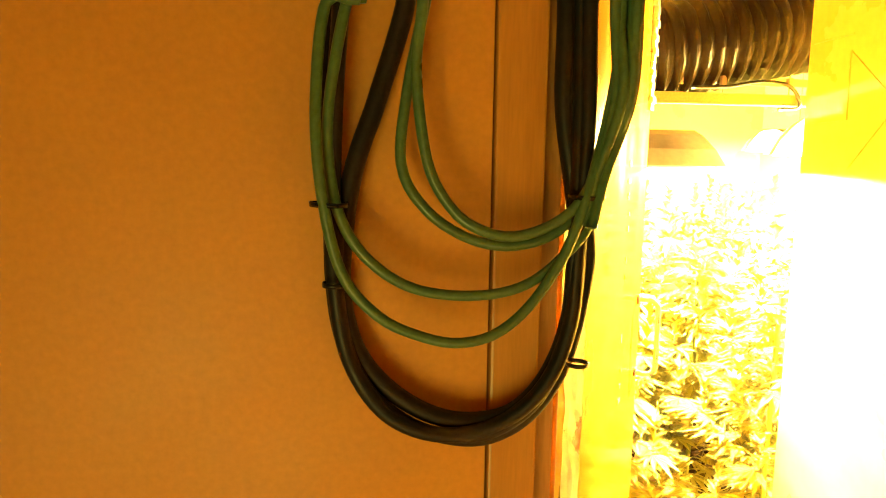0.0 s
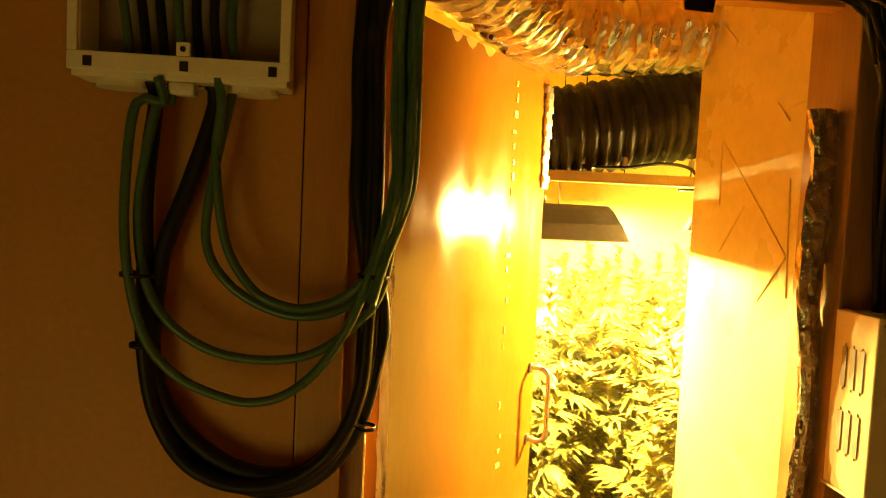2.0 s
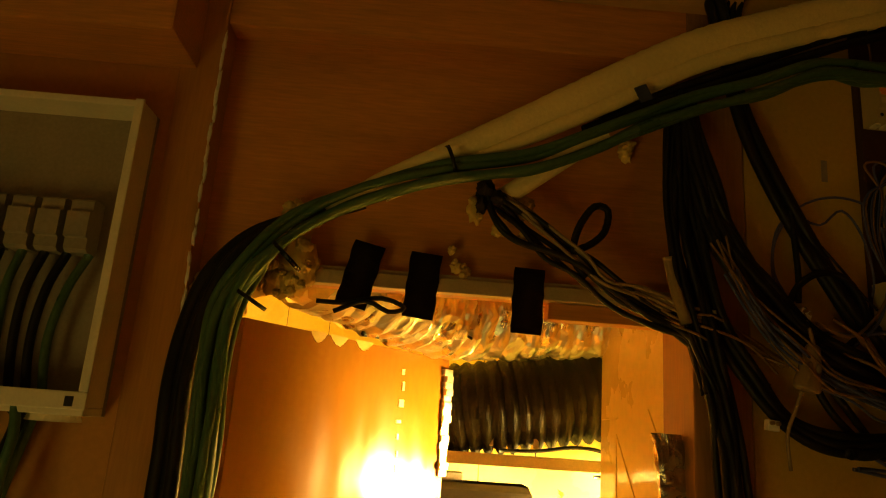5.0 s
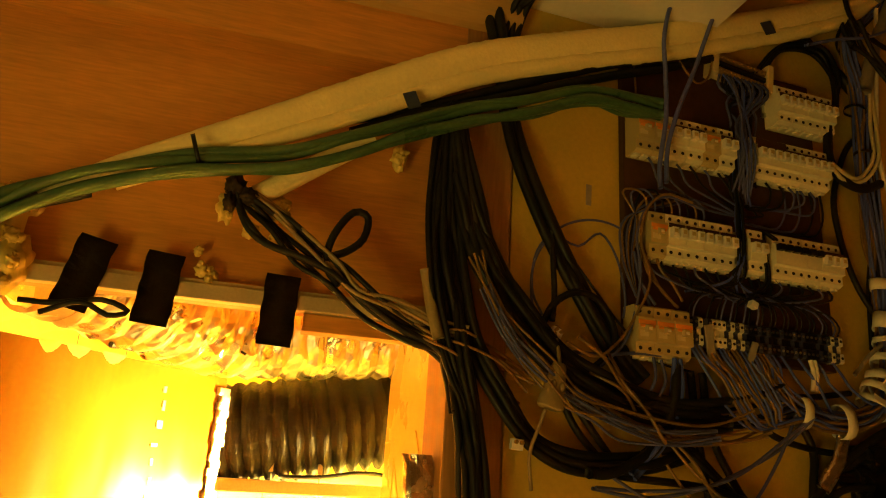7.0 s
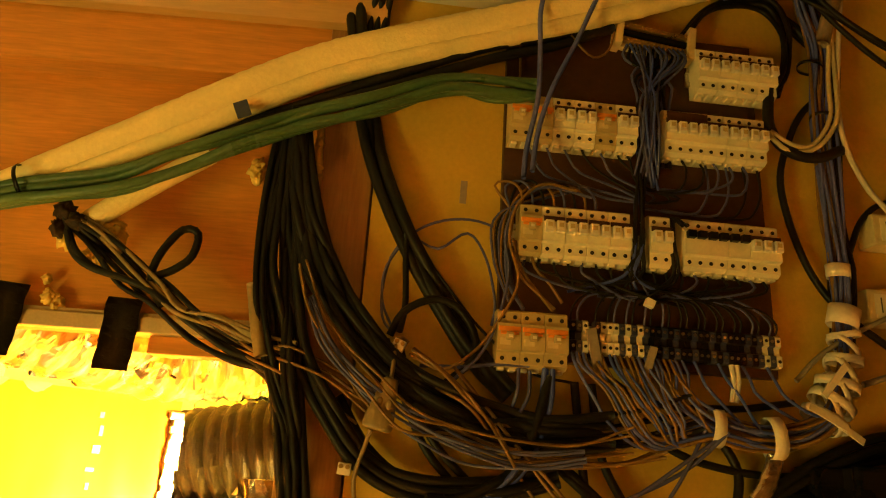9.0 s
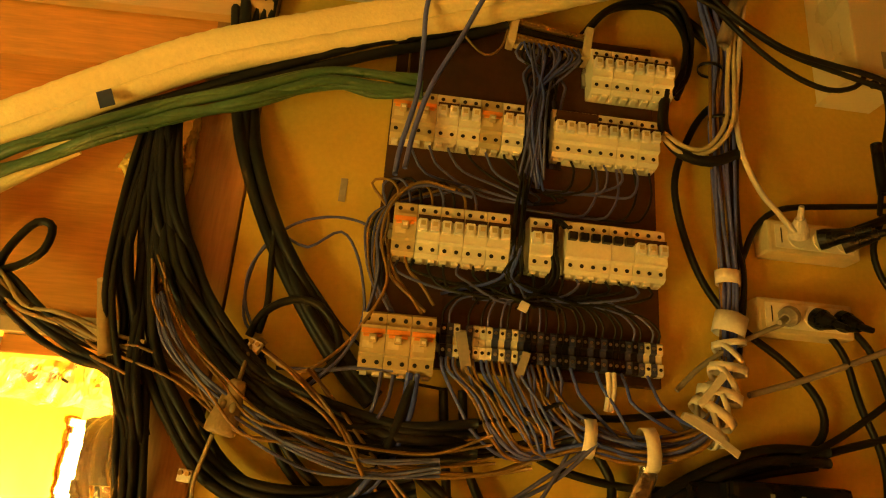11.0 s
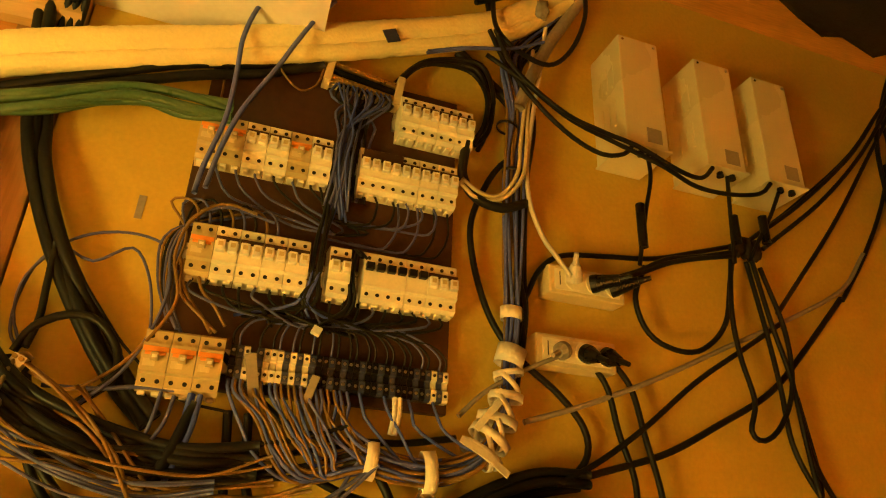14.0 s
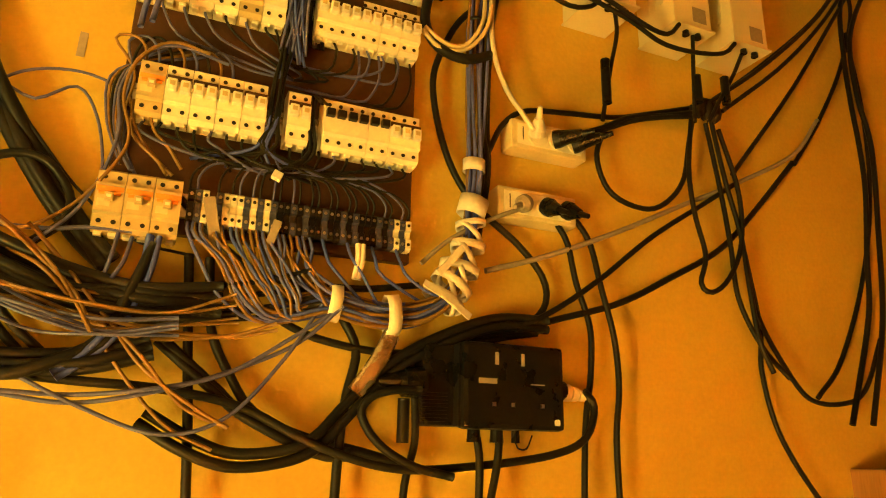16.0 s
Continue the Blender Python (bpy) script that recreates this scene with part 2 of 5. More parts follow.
setting("floor", box(ROOM_L - 0.1, ROOM_R + 0.1, ROOM_B - 0.1, 4.4, -0.1, 0.0), FLOOR_M, "worn brown laminate floor through both rooms", "floor")
setting("ceiling", box(1.735, ROOM_R, ROOM_B, 1.2, CEIL, CEIL + 0.1), WOOD_H_LIT, "dark wooden ceiling above the switchboard", "ceiling")
setting("ceiling_soffit", box(ROOM_L, 1.735, ROOM_B, 1.2, 2.735, CEIL + 0.1), WHITE, "lowered white painted ceiling in front of the doorway", "ceiling")
# three unseen walls close the room, dark brown to cut bounced light
setting("wall_back", box(ROOM_L - 0.1, ROOM_R + 0.1, ROOM_B - 0.12, ROOM_B, 0, CEIL), WOOD, "unseen dark brown wall that closes the room", "wall")
setting("wall_west", box(ROOM_L - 0.1, ROOM_L, ROOM_B, 1.1, 0, CEIL), WOOD, "unseen dark brown wall that closes the room", "wall")
setting("wall_east", box(ROOM_R, ROOM_R + 0.1, ROOM_B, 1.2, 0, CEIL), WOOD, "unseen dark brown wall that closes the room", "wall")
setting("wall_left", box(ROOM_L, 0.366, 0.955, 1.06, 0, 2.735), TAN, "smooth tan painted wall beside the doorway", "wall")
setting("wall_right", box(0, 3.15, 0, 0.1, 0, CEIL, 0, Matrix.Translation((1.354, 0.950, 0)) @ Matrix.Rotation(math.atan(SLOPE), 4, "Z")), CREAM, "cream painted wall that carries the switchboard", "wall")

# wooden door surround: two jambs and a moulded head
setting("door_jamb_left", box(0.369, 0.44, 0.945, 1.08, 0, 2.735, 0.004), JAMB, "brown veneered door jamb with torn white edge", "door frame")
setting("door_jamb_right", box(1.256, 1.351, 0.945, 1.08, 0, 2.735, 0.004), WOOD, "brown veneered door jamb", "door frame")
setting("door_head", box(0.44, 1.262, 0.948, 1.06, 2.555, 2.735, 0.003), WOOD_H_LIT, "brown wooden head above the doorway", "door frame")
cove = bmesh.new()
cove_line = ((0.944, 2.655), (0.93, 2.66), (0.915, 2.68), (0.905, 2.71), (0.90, 2.7345), (0.944, 2.7345))
for x_end in (0.369, 1.351):
    cove.faces.new([cove.verts.new((x_end, y, z)) for y, z in cove_line])
cove.verts.ensure_lookup_table()
for k in range(len(cove_line)):
    k2 = (k + 1) % len(cove_line)
    cove.faces.new((cove.verts[k], cove.verts[k2], cove.verts[k2 + len(cove_line)], cove.verts[k + len(cove_line)]))
bmesh.ops.recalc_face_normals(cove, faces=cove.faces[:])
setting("cornice", cove, COVE, "light brown coved cornice under the ceiling", "cornice")
setting("lining_strip", box(1.03, 1.256, 0.992, 1.03, 2.082, 2.110, 0.002), WOOD_H_LIT, "brown strip under the overdoor panel", "trim")
setting("overdoor_panel", box(0.44, 1.262, 1.0, 1.03, 2.111, 2.56, 0.002), WOOD_H_LIT, "brown veneer panel closing the space above the door", "panel")
setting("wooden_bulkhead", box(ROOM_L, 0.40, 0.82, 0.953, 2.46, 2.735, 0.006), WOOD_H_LIT, "brown wooden bulkhead at the ceiling", "bulkhead")

# unseen strips added behind the jambs to stop light leaking through the gaps
for name, x0, x1 in (("jamb_packing_left", 0.33, 0.385), ("jamb_packing_right", 1.335, 1.375)):
    setting(name, box(x0, x1, 1.055, 1.095, 0, 2.73), WOOD, "unseen strip that blocks light through the jamb gap", "trim")

# the growing room beyond
for name, b in (("wall_grow_north", (-1.0, 2.9, 4.2, 4.3, 0, 2.6)), ("wall_grow_west", (-1.1, -1.0, 1.06, 4.3, 0, 2.6)), ("wall_grow_east", (2.9, 3.0, 1.3, 4.3, 0, 2.6))):
    setting(name, box(*b), SHEET, "growing room wall lined with glossy white sheet", "wall")
setting("ceiling_grow", box(-1.1, 3.0, 1.2, 4.3, 2.6, 2.7), SHEET, "growing room ceiling lined with white sheet", "ceiling")
pass_m = Matrix.Translation((1.266, 1.058, 0)) @ Matrix.Rotation(math.atan2(0.509, 0.015), 4, "Z")
setting("wall_passage", box(0, 0.51, -0.03, 0, 0, 2.599, 0.001, pass_m), SHEET, "white lined passage wall with taped creases", "wall")

# ---- door leaf ----
leaf = tagged(new("door"), "open varnished wooden door with chipped top edge", "door")
leaf.matrix_world = Matrix.Translation((0.511, 1.062, 0)) @ Matrix.Rotation(math.atan2(1.612 - 1.062, 0.902 - 0.511), 4, "Z")
LEAF_L = math.hypot(1.612 - 1.062, 0.902 - 0.511)
part("leaf_board", box(0, LEAF_L, 0.0, 0.04, 0.01, 2.055, 0.002), LEAF_WOOD, leaf)


# ---- switchboard ----
def wall_frame(x, z):
    """The frame of a thing on the right wall: x along it, y into it, z up, the origin on its face."""
    return Matrix.Translation((x, wall_y(x), z)) @ Matrix.Rotation(math.atan(SLOPE), 4, "Z")


board = tagged(part("mounting_board", box(0, 0.446, -0.02, -0.002, 0, 0.60, 0.002), BOARD), "dark red-brown board carrying the electrical gear", "board")
board.matrix_world = wall_frame(1.562, 2.105)



def jitter(rng, pts, amount):
    return [tuple(c + rng.uniform(-amount, amount) for c in p) for p in pts]


def run(name, mat, r, off, pts, n=1, spread=0.0, label=""):
    """n cables that lie along the wall through the places (x, z), off metres in front of it."""
    rng = random.Random(int(pts[0][0] * 1000) * 31 + int(pts[0][1] * 1000) + n)
    for i in range(n):
        a = rng.uniform(-1, 1) * spread
        line = []
        for k, (x, z) in enumerate(pts):
            j = pts[min(k + 1, len(pts) - 1)]
            h = pts[max(k - 1, 0)]
            tx, tz = j[0] - h[0], j[1] - h[1]
            ln = math.hypot(tx, tz) or 1
            b = a + rng.uniform(-0.25, 0.25) * spread
            if n > 3:  # a bundle is gathered where it starts
                b *= min(1.0, 0.4 + 0.2 * k)
            o = off + rng.uniform(-0.6, 0.6) * spread + rng.uniform(-0.004, 0.004)
            line.append(on(x - tz / ln * b, z + tx / ln * b, max(o, r + 0.002)))
        v, f = sweep(spline(line), r, 10 if r > 0.006 else 7)
        tagged(finish(name, v, f, mat, smooth=True), label or "loose cable on the wall", "cable", group=label if n > 1 else "")


def wire(mat, r, pts, label, name="wire", group=""):
    v, f = sweep(spline([on(*p) for p in pts]), r, 6)
    return tagged(finish(name, v, f, mat, smooth=True), label, "wire", group=group)


# ---- breakers on the board ----
MOD = 0.0176


def extrude_x(profile, width, inset=0.0004):
    """A closed (y, z) outline drawn out along x."""
    bm = bmesh.new()
    a = [bm.verts.new((inset, y, z)) for y, z in profile]
    b = [bm.verts.new((width - inset, y, z)) for y, z in profile]
    bm.faces.new(a)
    bm.faces.new(b[::-1])
    for i in range(len(profile)):
        j = (i + 1) % len(profile)
        bm.faces.new((a[j], a[i], b[i], b[j]))
    bmesh.ops.recalc_face_normals(bm, faces=bm.faces[:])
    return bm


BREAKER_OUTLINE = ((-0.022, 0.0), (-0.050, 0.0), (-0.058, 0.005), (-0.058, 0.021), (-0.066, 0.023), (-0.066, 0.062), (-0.058, 0.064), (-0.058, 0.081), (-0.052, 0.085), (-0.022, 0.085))
LABELS = {
    "residual": "off-white residual current breaker with orange lever",
    "plain": "off-white circuit breaker with white levers",
    "dark": "off-white circuit breaker with black levers",
    "wide": "off-white wide breaker with a brown label",
}


def breaker(n, kind):
    t = tagged(new("circuit_breaker"), LABELS[kind], "circuit breaker", group="breakers on the board")
    w = n * MOD
    housing = part("housing", extrude_x(BREAKER_OUTLINE, w), BEIGE_P if kind == "residual" else PLASTIC, t)
    if kind in ("plain", "wide"):
        # brown strip stands in for the shadow line above the levers
        part("dark_band", box(0.001, w - 0.001, -0.0672, -0.0655, 0.0545, 0.0625), BOARD, t)
    if kind == "wide":
        part("label_plate", box(0.006, w * 0.72, -0.0595, -0.0575, 0.066, 0.080), BOARD, t)
    if kind == "residual":
        part("orange_band", box(0.0015, w - 0.0015, -0.0672, -0.0655, 0.0505, 0.0575, 0.0004), ORANGE, t)
        part("rating_print", box(0.004, w * 0.55, -0.0663, -0.0658, 0.030, 0.040), IVORY, t)
        for x in (w / 4, 3 * w / 4):
            part("orange_tab", box(x - 0.0045, x + 0.0045, -0.0672, -0.0655, 0.0455, 0.0500, 0.0004), ORANGE, t)
        lever = part("lever", box(w / 2 - 0.0052, w / 2 + 0.0052, -0.075, -0.066, 0.037, 0.0475, 0.0015), BEIGE_P, t)
        part("lever_mark", box(w / 2 - 0.003, w / 2 + 0.003, -0.0756, -0.0748, 0.040, 0.044), PLASTIC, lever)
    for i in range(int(n)):
        x = (i + 0.5) * MOD
        if kind != "residual":
            lever = part("lever", box(x - 0.0066, x + 0.0066, -0.076, -0.0655, 0.036 if kind != "dark" else 0.048, 0.054 if kind != "dark" else 0.060, 0.0015), BLACK_P if kind == "dark" else TAPE, t)
            if kind != "dark":
                part("lever_mark", box(x - 0.0035, x + 0.0035, -0.0766, -0.0758, 0.043, 0.050), BEIGE_P, lever)
        for z in (0.012, 0.073):
            bm = bmesh.new()
            cyl(bm, 0.0032, 0.0012, Matrix.Translation((x, -0.0581, z)) @ Matrix.Rotation(math.pi / 2, 4, "X"), seg=10)
            part("screw_hole", bm, DARK_HOLE, housing)
        part("terminal_lip", box(x - 0.005, x + 0.005, -0.048, -0.032, -0.0045, 0.0005, 0.001), PLASTIC, housing)
    return t


MODELS = {}


def place_breakers(x, z, kinds):
    for n, kind in kinds:
        if (n, kind) not in MODELS:
            MODELS[(n, kind)] = breaker(n, kind)
            MODELS[(n, kind)].matrix_world = wall_frame(x, z)
        else:
            copy_thing(MODELS[(n, kind)], wall_frame(x, z))
        x += n * MOD


def rail(x0, x1, z):
    t = tagged(part("mounting_rail", extrude_x(((-0.0205, 0), (-0.028, 0), (-0.028, 0.008), (-0.024, 0.009), (-0.024, 0.026), (-0.028, 0.027), (-0.028, 0.035), (-0.0205, 0.035)), x1 - x0), STEEL), "steel mounting rail on the board", "rail", group="mounting rails")
    t.matrix_world = wall_frame(x0, z)


for x0, x1, z in ((1.57, 1.99, 2.478), (1.57, 1.995, 2.283), (1.66, 1.995, 2.128), (1.57, 1.655, 2.112), (1.88, 2.03, 2.606)):
    rail(x0, x1, z)
place_breakers(1.564, 2.453, ((2, "residual"), (2, "residual"), (2, "plain"), (2, "plain"), (2, "residual"), (2, "plain")))
place_breakers(1.822, 2.453, ((6, "wide"), (2, "plain"), (2, "plain")))
place_breakers(1.886, 2.580, ((2, "plain"), (2, "plain"), (2, "plain"), (2, "plain")))
place_breakers(1.584, 2.259, ((2, "residual"), (2, "plain"), (2, "plain"), (2, "plain"), (2, "plain")))
place_breakers(1.790, 2.259, ((2, "plain"),))
place_breakers(1.845, 2.259, ((4, "dark"), (2, "dark"), (3, "plain")))
place_breakers(1.555, 2.087, ((2, "residual"), (2, "residual"), (2, "residual")))

# ---- terminal strip under the breakers ----
strip = tagged(new("terminal_strip"), "row of beige and dark screw terminals on the board", "terminal strip")
strip.matrix_world = wall_frame(1.668, 2.118)
TERM_OUTLINE = ((-0.028, 0), (-0.042, 0.0), (-0.046, 0.003), (-0.046, 0.018), (-0.040, 0.020), (-0.040, 0.031), (-0.046, 0.033), (-0.046, 0.047), (-0.042, 0.050), (-0.028, 0.050))
PATTERN = "dgb_gbbbgbgbgddgdgddgddgdgdddgdgbgb"
term_mesh = {}
for i, ch in enumerate(PATTERN):
    if ch == "_":
        continue
    mat = {"b": PLASTIC, "g": TERM_BLUE, "d": BLACK_P}[ch]
    if mat.name not in term_mesh:
        o = part("terminal", extrude_x(TERM_OUTLINE, 0.0094), mat, strip)
        term_mesh[mat.name] = o.data
    else:
        o = new("terminal", term_mesh[mat.name])
        o.parent = strip
    o.location = (i * 0.0095, 0, 0)
    for z in (0.010, 0.041):
        key = "screw" if ch == "b" else "screw_d"
        if key not in term_mesh:
            bm = bmesh.new()
            cyl(bm, 0.0026, 0.0014, Matrix.Translation((0.0047, -0.0462, 0)) @ Matrix.Rotation(math.pi / 2, 4, "X"), seg=8)
            s = part("screw", bm, DARK_HOLE if ch == "b" else STEEL, o)
            term_mesh[key] = s.data
        else:
            s = new("screw", term_mesh[key])
            s.parent = o
        s.location = (0, 0, z)
for i, (x, w) in enumerate(((0.033, 0.016), (0.118, 0.012))):
    flap = part("tape_flap", box(-w / 2, w / 2, -0.056, -0.052, -0.035, 0.035, 0.001), GREY_P, strip, "dull translucent tape flap")
    flap.location = (x, 0, 0.012 - 0.02 * i)
    flap.rotation_euler = (0.2, 0.25 * (1 if i else -1), 0)

# brass neutral bar, hung askew above the breakers
bar = tagged(new("terminal_bar"), "tilted brass neutral bar with beige end clips", "terminal bar")
bar.matrix_world = wall_frame(1.752, 2.668) @ Matrix.Rotation(radians(7), 4, "Y")
part("holder", box(0, 0.128, -0.034, -0.021, 0, 0.05, 0.002), IVORY, bar)
for k in range(3):
    part("brass_rod", box(0.004, 0.124, -0.046, -0.036, 0.004 + k * 0.015, 0.014 + k * 0.015, 0.0015), BRASS if k != 1 else BLACK_P, bar)
for i in range(15):
    for z in (0.009, 0.039):
        bm = bmesh.new()
        cyl(bm, 0.0024, 0.004, Matrix.Translation((0.010 + i * 0.0077, -0.0472, z)) @ Matrix.Rotation(math.pi / 2, 4, "X"), seg=7)
        part("clamp_screw", bm, BRASS, bar)
for x in (-0.008, 0.122):
    part("end_clip", box(x, x + 0.014, -0.052, -0.021, -0.006, 0.058, 0.002), IVORY, bar)

# ---- wires on the board ----
rng = random.Random(5)
# from the neutral bar down the gap between the breaker rows
for i in range(12):
    x = 1.775 + i * 0.0085
    gx = 1.800 + rng.uniform(-0.013, 0.013)
    wire(GREY_W if i % 3 else BLUE, 0.0022, [(x, 2.665, 0.045), (x + rng.uniform(-0.01, 0.02) * 0.5, 2.63, 0.06), (gx + 0.004, 2.56, 0.05 + rng.uniform(0, 0.02)), (gx - 0.004, 2.48, 0.06 + rng.uniform(0, 0.02)), (gx + rng.uniform(-0.02, 0.02), 2.41 + rng.uniform(-0.02, 0.01), 0.05)], "grey wire dropping from the neutral bar", "neutral_wire", "neutral wires")
for i in range(9):
    gx = 1.800 + rng.uniform(-0.012, 0.012)
    hx = 1.772 + rng.uniform(-0.009, 0.009)
    wire(BLACK if i % 3 else BLUE, 0.0026, [(gx, 2.55, 0.035), (gx - 0.006, 2.46, 0.045), (hx + 0.004, 2.36, 0.05 + rng.uniform(0, 0.02)), (hx, 2.29, 0.065), (hx - 0.01 + rng.uniform(-0.01, 0.01), 2.24, 0.055), (hx + rng.uniform(-0.12, 0.1), 2.215 + rng.uniform(-0.008, 0.01), 0.045)], "dark wire in the trunk between the breakers", "trunk_wire", "trunk wires")
for i in range(5):
    gx = 1.833 + rng.uniform(-0.006, 0.006)
    wire(BLACK, 0.0026, [(gx + 0.012, 2.325, 0.07), (gx, 2.345, 0.05), (gx - 0.006, 2.30, 0.06), (gx, 2.25, 0.055), (gx - 0.03, 2.222, 0.05), (gx - 0.12 + rng.uniform(-0.05, 0.05), 2.21, 0.045)], "dark wire in the trunk between the breakers", "trunk_wire", "trunk wires")
# a dark tangle behind them, from the bar to both upper rows
for i in range(14):
    x = 1.772 + i * 0.008
    gx = 1.815 + rng.uniform(-0.03, 0.03)
    wire(BLACK if i % 4 else GREY_W, 0.0027, [(x, 2.668, 0.038), (x - 0.006, 2.64 - 0.012 * rng.random(), 0.045), (gx + rng.uniform(-0.02, 0.02), 2.60, 0.035 + 0.02 * rng.random()), (gx, 2.56, 0.045), (gx + rng.uniform(-0.012, 0.012), 2.50, 0.035), (gx + rng.uniform(-0.03, 0.03), 2.44, 0.032)], "black wire in the tangle under the neutral bar", "tangle_wire", "tangle wires")
# from the upper breakers sideways into the trunk
for x in (1.60, 1.63, 1.66, 1.69, 1.72, 1.75, 1.765):
    wire(GREY_W if rng.random() < 0.6 else BLACK, 0.0022, [(x, 2.453, 0.04), (x + 0.004, 2.435, 0.05), (x + 0.02 + rng.uniform(0, 0.02), 2.41 + rng.uniform(-0.01, 0.012), 0.04), (x + 0.09, 2.385 + rng.uniform(-0.01, 0.01), 0.035), (1.80, 2.37, 0.04)], "grey wire below the upper breakers", "branch_wire", "branch wires")
for x in (1.86, 1.89, 1.915, 1.94, 1.965):
    wire(GREY_W if rng.random() < 0.6 else BLACK, 0.0022, [(x, 2.453, 0.04), (x + 0.003, 2.43, 0.05), (x - 0.008, 2.405 + rng.uniform(-0.01, 0.01), 0.045), (x - 0.06, 2.395 + rng.uniform(-0.012, 0.006), 0.035), (1.81, 2.40, 0.035)], "grey wire below the upper breakers", "branch_wire", "branch wires")
for x in (1.90, 1.935, 1.965, 1.99):
    wire(GREY_W if x < 1.95 else BLACK, 0.0022, [(x, 2.453, 0.04), (x + 0.004, 2.41, 0.04), (x - 0.008, 2.375, 0.04), (x - 0.03, 2.36, 0.035), (x - 0.11, 2.365, 0.03)], "grey wire below the upper breakers", "branch_wire", "branch wires")
# above the middle breakers
for i in range(8):
    x = 1.593 + i * 0.017
    wire((BROWN_W, GREY_W, BLACK)[i % 3], 0.0022, [(x, 2.338, 0.045), (x - 0.004, 2.365, 0.05), (x - 0.02, 2.382 + 0.003 * (i % 3), 0.045), (x - 0.045, 2.375, 0.04), (1.578 - 0.003 * i, 2.33, 0.035), (1.572 - 0.003 * i, 2.26, 0.03), (1.578, 2.19, 0.03)], "wire looping over the middle breakers", "loop_wire", "loop wires")
# below the middle breakers, a loose dark mat of wires
for i in range(18):
    x = 1.60 + i * 0.0225
    mx = 1.76 + rng.uniform(-0.06, 0.09)
    wire(BLACK if i % 4 else GREY_W, 0.0022, [(x, 2.258, 0.04), (x + rng.uniform(-0.004, 0.004), 2.24, 0.05), (x * 0.7 + mx * 0.3, 2.222 + rng.uniform(-0.012, 0.008), 0.05), (mx, 2.212 + rng.uniform(-0.01, 0.01), 0.045 + rng.uniform(0, 0.02)), (mx * 1.6 - x * 0.6, 2.205 + rng.uniform(-0.01, 0.01), 0.045)] if abs(mx - x) < 0.14 else [(x, 2.258, 0.04), (x, 2.235, 0.05), (x * 0.6 + mx * 0.4, 2.215, 0.05), (mx, 2.21, 0.05)], "dark wire below the middle breakers", "mat_wire", "mat wires")
for i, ch in enumerate(PATTERN):
    if ch == "_" or i % 3 == 2:
        continue
    x = 1.6727 + i * 0.0095
    cx = 1.80 + (x - 1.80) * 0.62
    wire(GREY_W if rng.random() < 0.3 else BLACK, 0.0018, [(x, 2.166, 0.04), (x, 2.185, 0.048), (x * 0.65 + cx * 0.35, 2.205, 0.05), (cx, 2.215 + rng.uniform(-0.008, 0.012), 0.05), (cx * 0.7 + 1.80 * 0.3, 2.222, 0.045)], "wire rising from the terminal strip", "riser_wire", "riser wires")
# below the terminals, the fan of brown and blue wires
for i, ch in enumerate(PATTERN):
    if ch == "_":
        continue
    for rep in range((2 if i % 3 else 1) if i < 19 else (0 if i % 4 else 1)):
        x = 1.6727 + i * 0.0095 + rng.uniform(-0.002, 0.002)
        f = min(max((x - 1.67) / 0.2, 0), 1)
        d = rng.uniform(-0.018, 0.018)
        zb = 2.022 + d
        e = rng.uniform(-0.010, 0.010)
        pts = [(x, 2.120, 0.04), (x + 0.004, 2.096, 0.055)]
        if x < 1.80:
            pts += [(x + 0.012 + 0.022 * (1 - f) + e, 2.058 + 0.6 * e, 0.064), (x + 0.026 + 0.036 * (1 - f) + e, 2.032 - 0.013 * (1 - f) + 0.5 * d, 0.066), (0.45 * x + 0.55 * 1.872, 2.016 - 0.018 * (1 - f) + d * 0.9, 0.06)]
        else:
            pts += [(x + 0.012 + e, 2.062 + e, 0.062)]
        if x < 1.84:
            pts += [(1.884, zb, 0.055 + rng.uniform(-0.016, 0.016))]
        if x < 1.93:
            pts += [(1.972, 2.012 + d, 0.055 + rng.uniform(-0.016, 0.016))]
        pts += [(2.052, 2.040 + d * 0.9, 0.055 + rng.uniform(-0.016, 0.016)), (2.094, 2.115 + d * 0.4, 0.05 + rng.uniform(-0.014, 0.014)), (2.108 + d * 0.5, 2.20, 0.045), (2.112 + d * 0.6, 2.30, 0.04)]
        wire(BROWN_W if (i + rep) % 2 else (BLUE if rng.random() < 0.3 else BLUE_GREY), 0.0026, pts, "wire fanning out below the terminal strip", "fan_wire", "fan wires")


# ---- tape bands on the trunk ----
def band(x, z, off, axis, radius, width, tilt=0.0, flat=0.8, mat=None, name="tape_band", label="white tape wound round the wires"):
    """A wound strip; axis is the angle of the trunk from level, in degrees."""
    bm = bmesh.new()
    bmesh.ops.create_cone(bm, cap_ends=False, segments=20, radius1=radius, radius2=radius * 1.03, depth=width)
    ext = bmesh.ops.solidify(bm, geom=bm.faces[:], thickness=0.0012)
    for v in bm.verts:
        v.co *= 1 + 0.05 * noise.noise(v.co * 90 + Vector((x * 50, z * 50, 0)))
    m = Matrix.Translation(on(x, z, off)) @ Matrix.Rotation(radians(-axis + tilt), 4, "Y") @ Matrix.Rotation(math.pi / 2, 4, "Y") @ Matrix.Diagonal((1, flat, 1, 1))
    bmesh.ops.transform(bm, matrix=m, verts=bm.verts)
    return tagged(part(name, bm, mat or TAPE, smooth=True), label, "tape", group="tape bands" if name == "tape_band" else "")


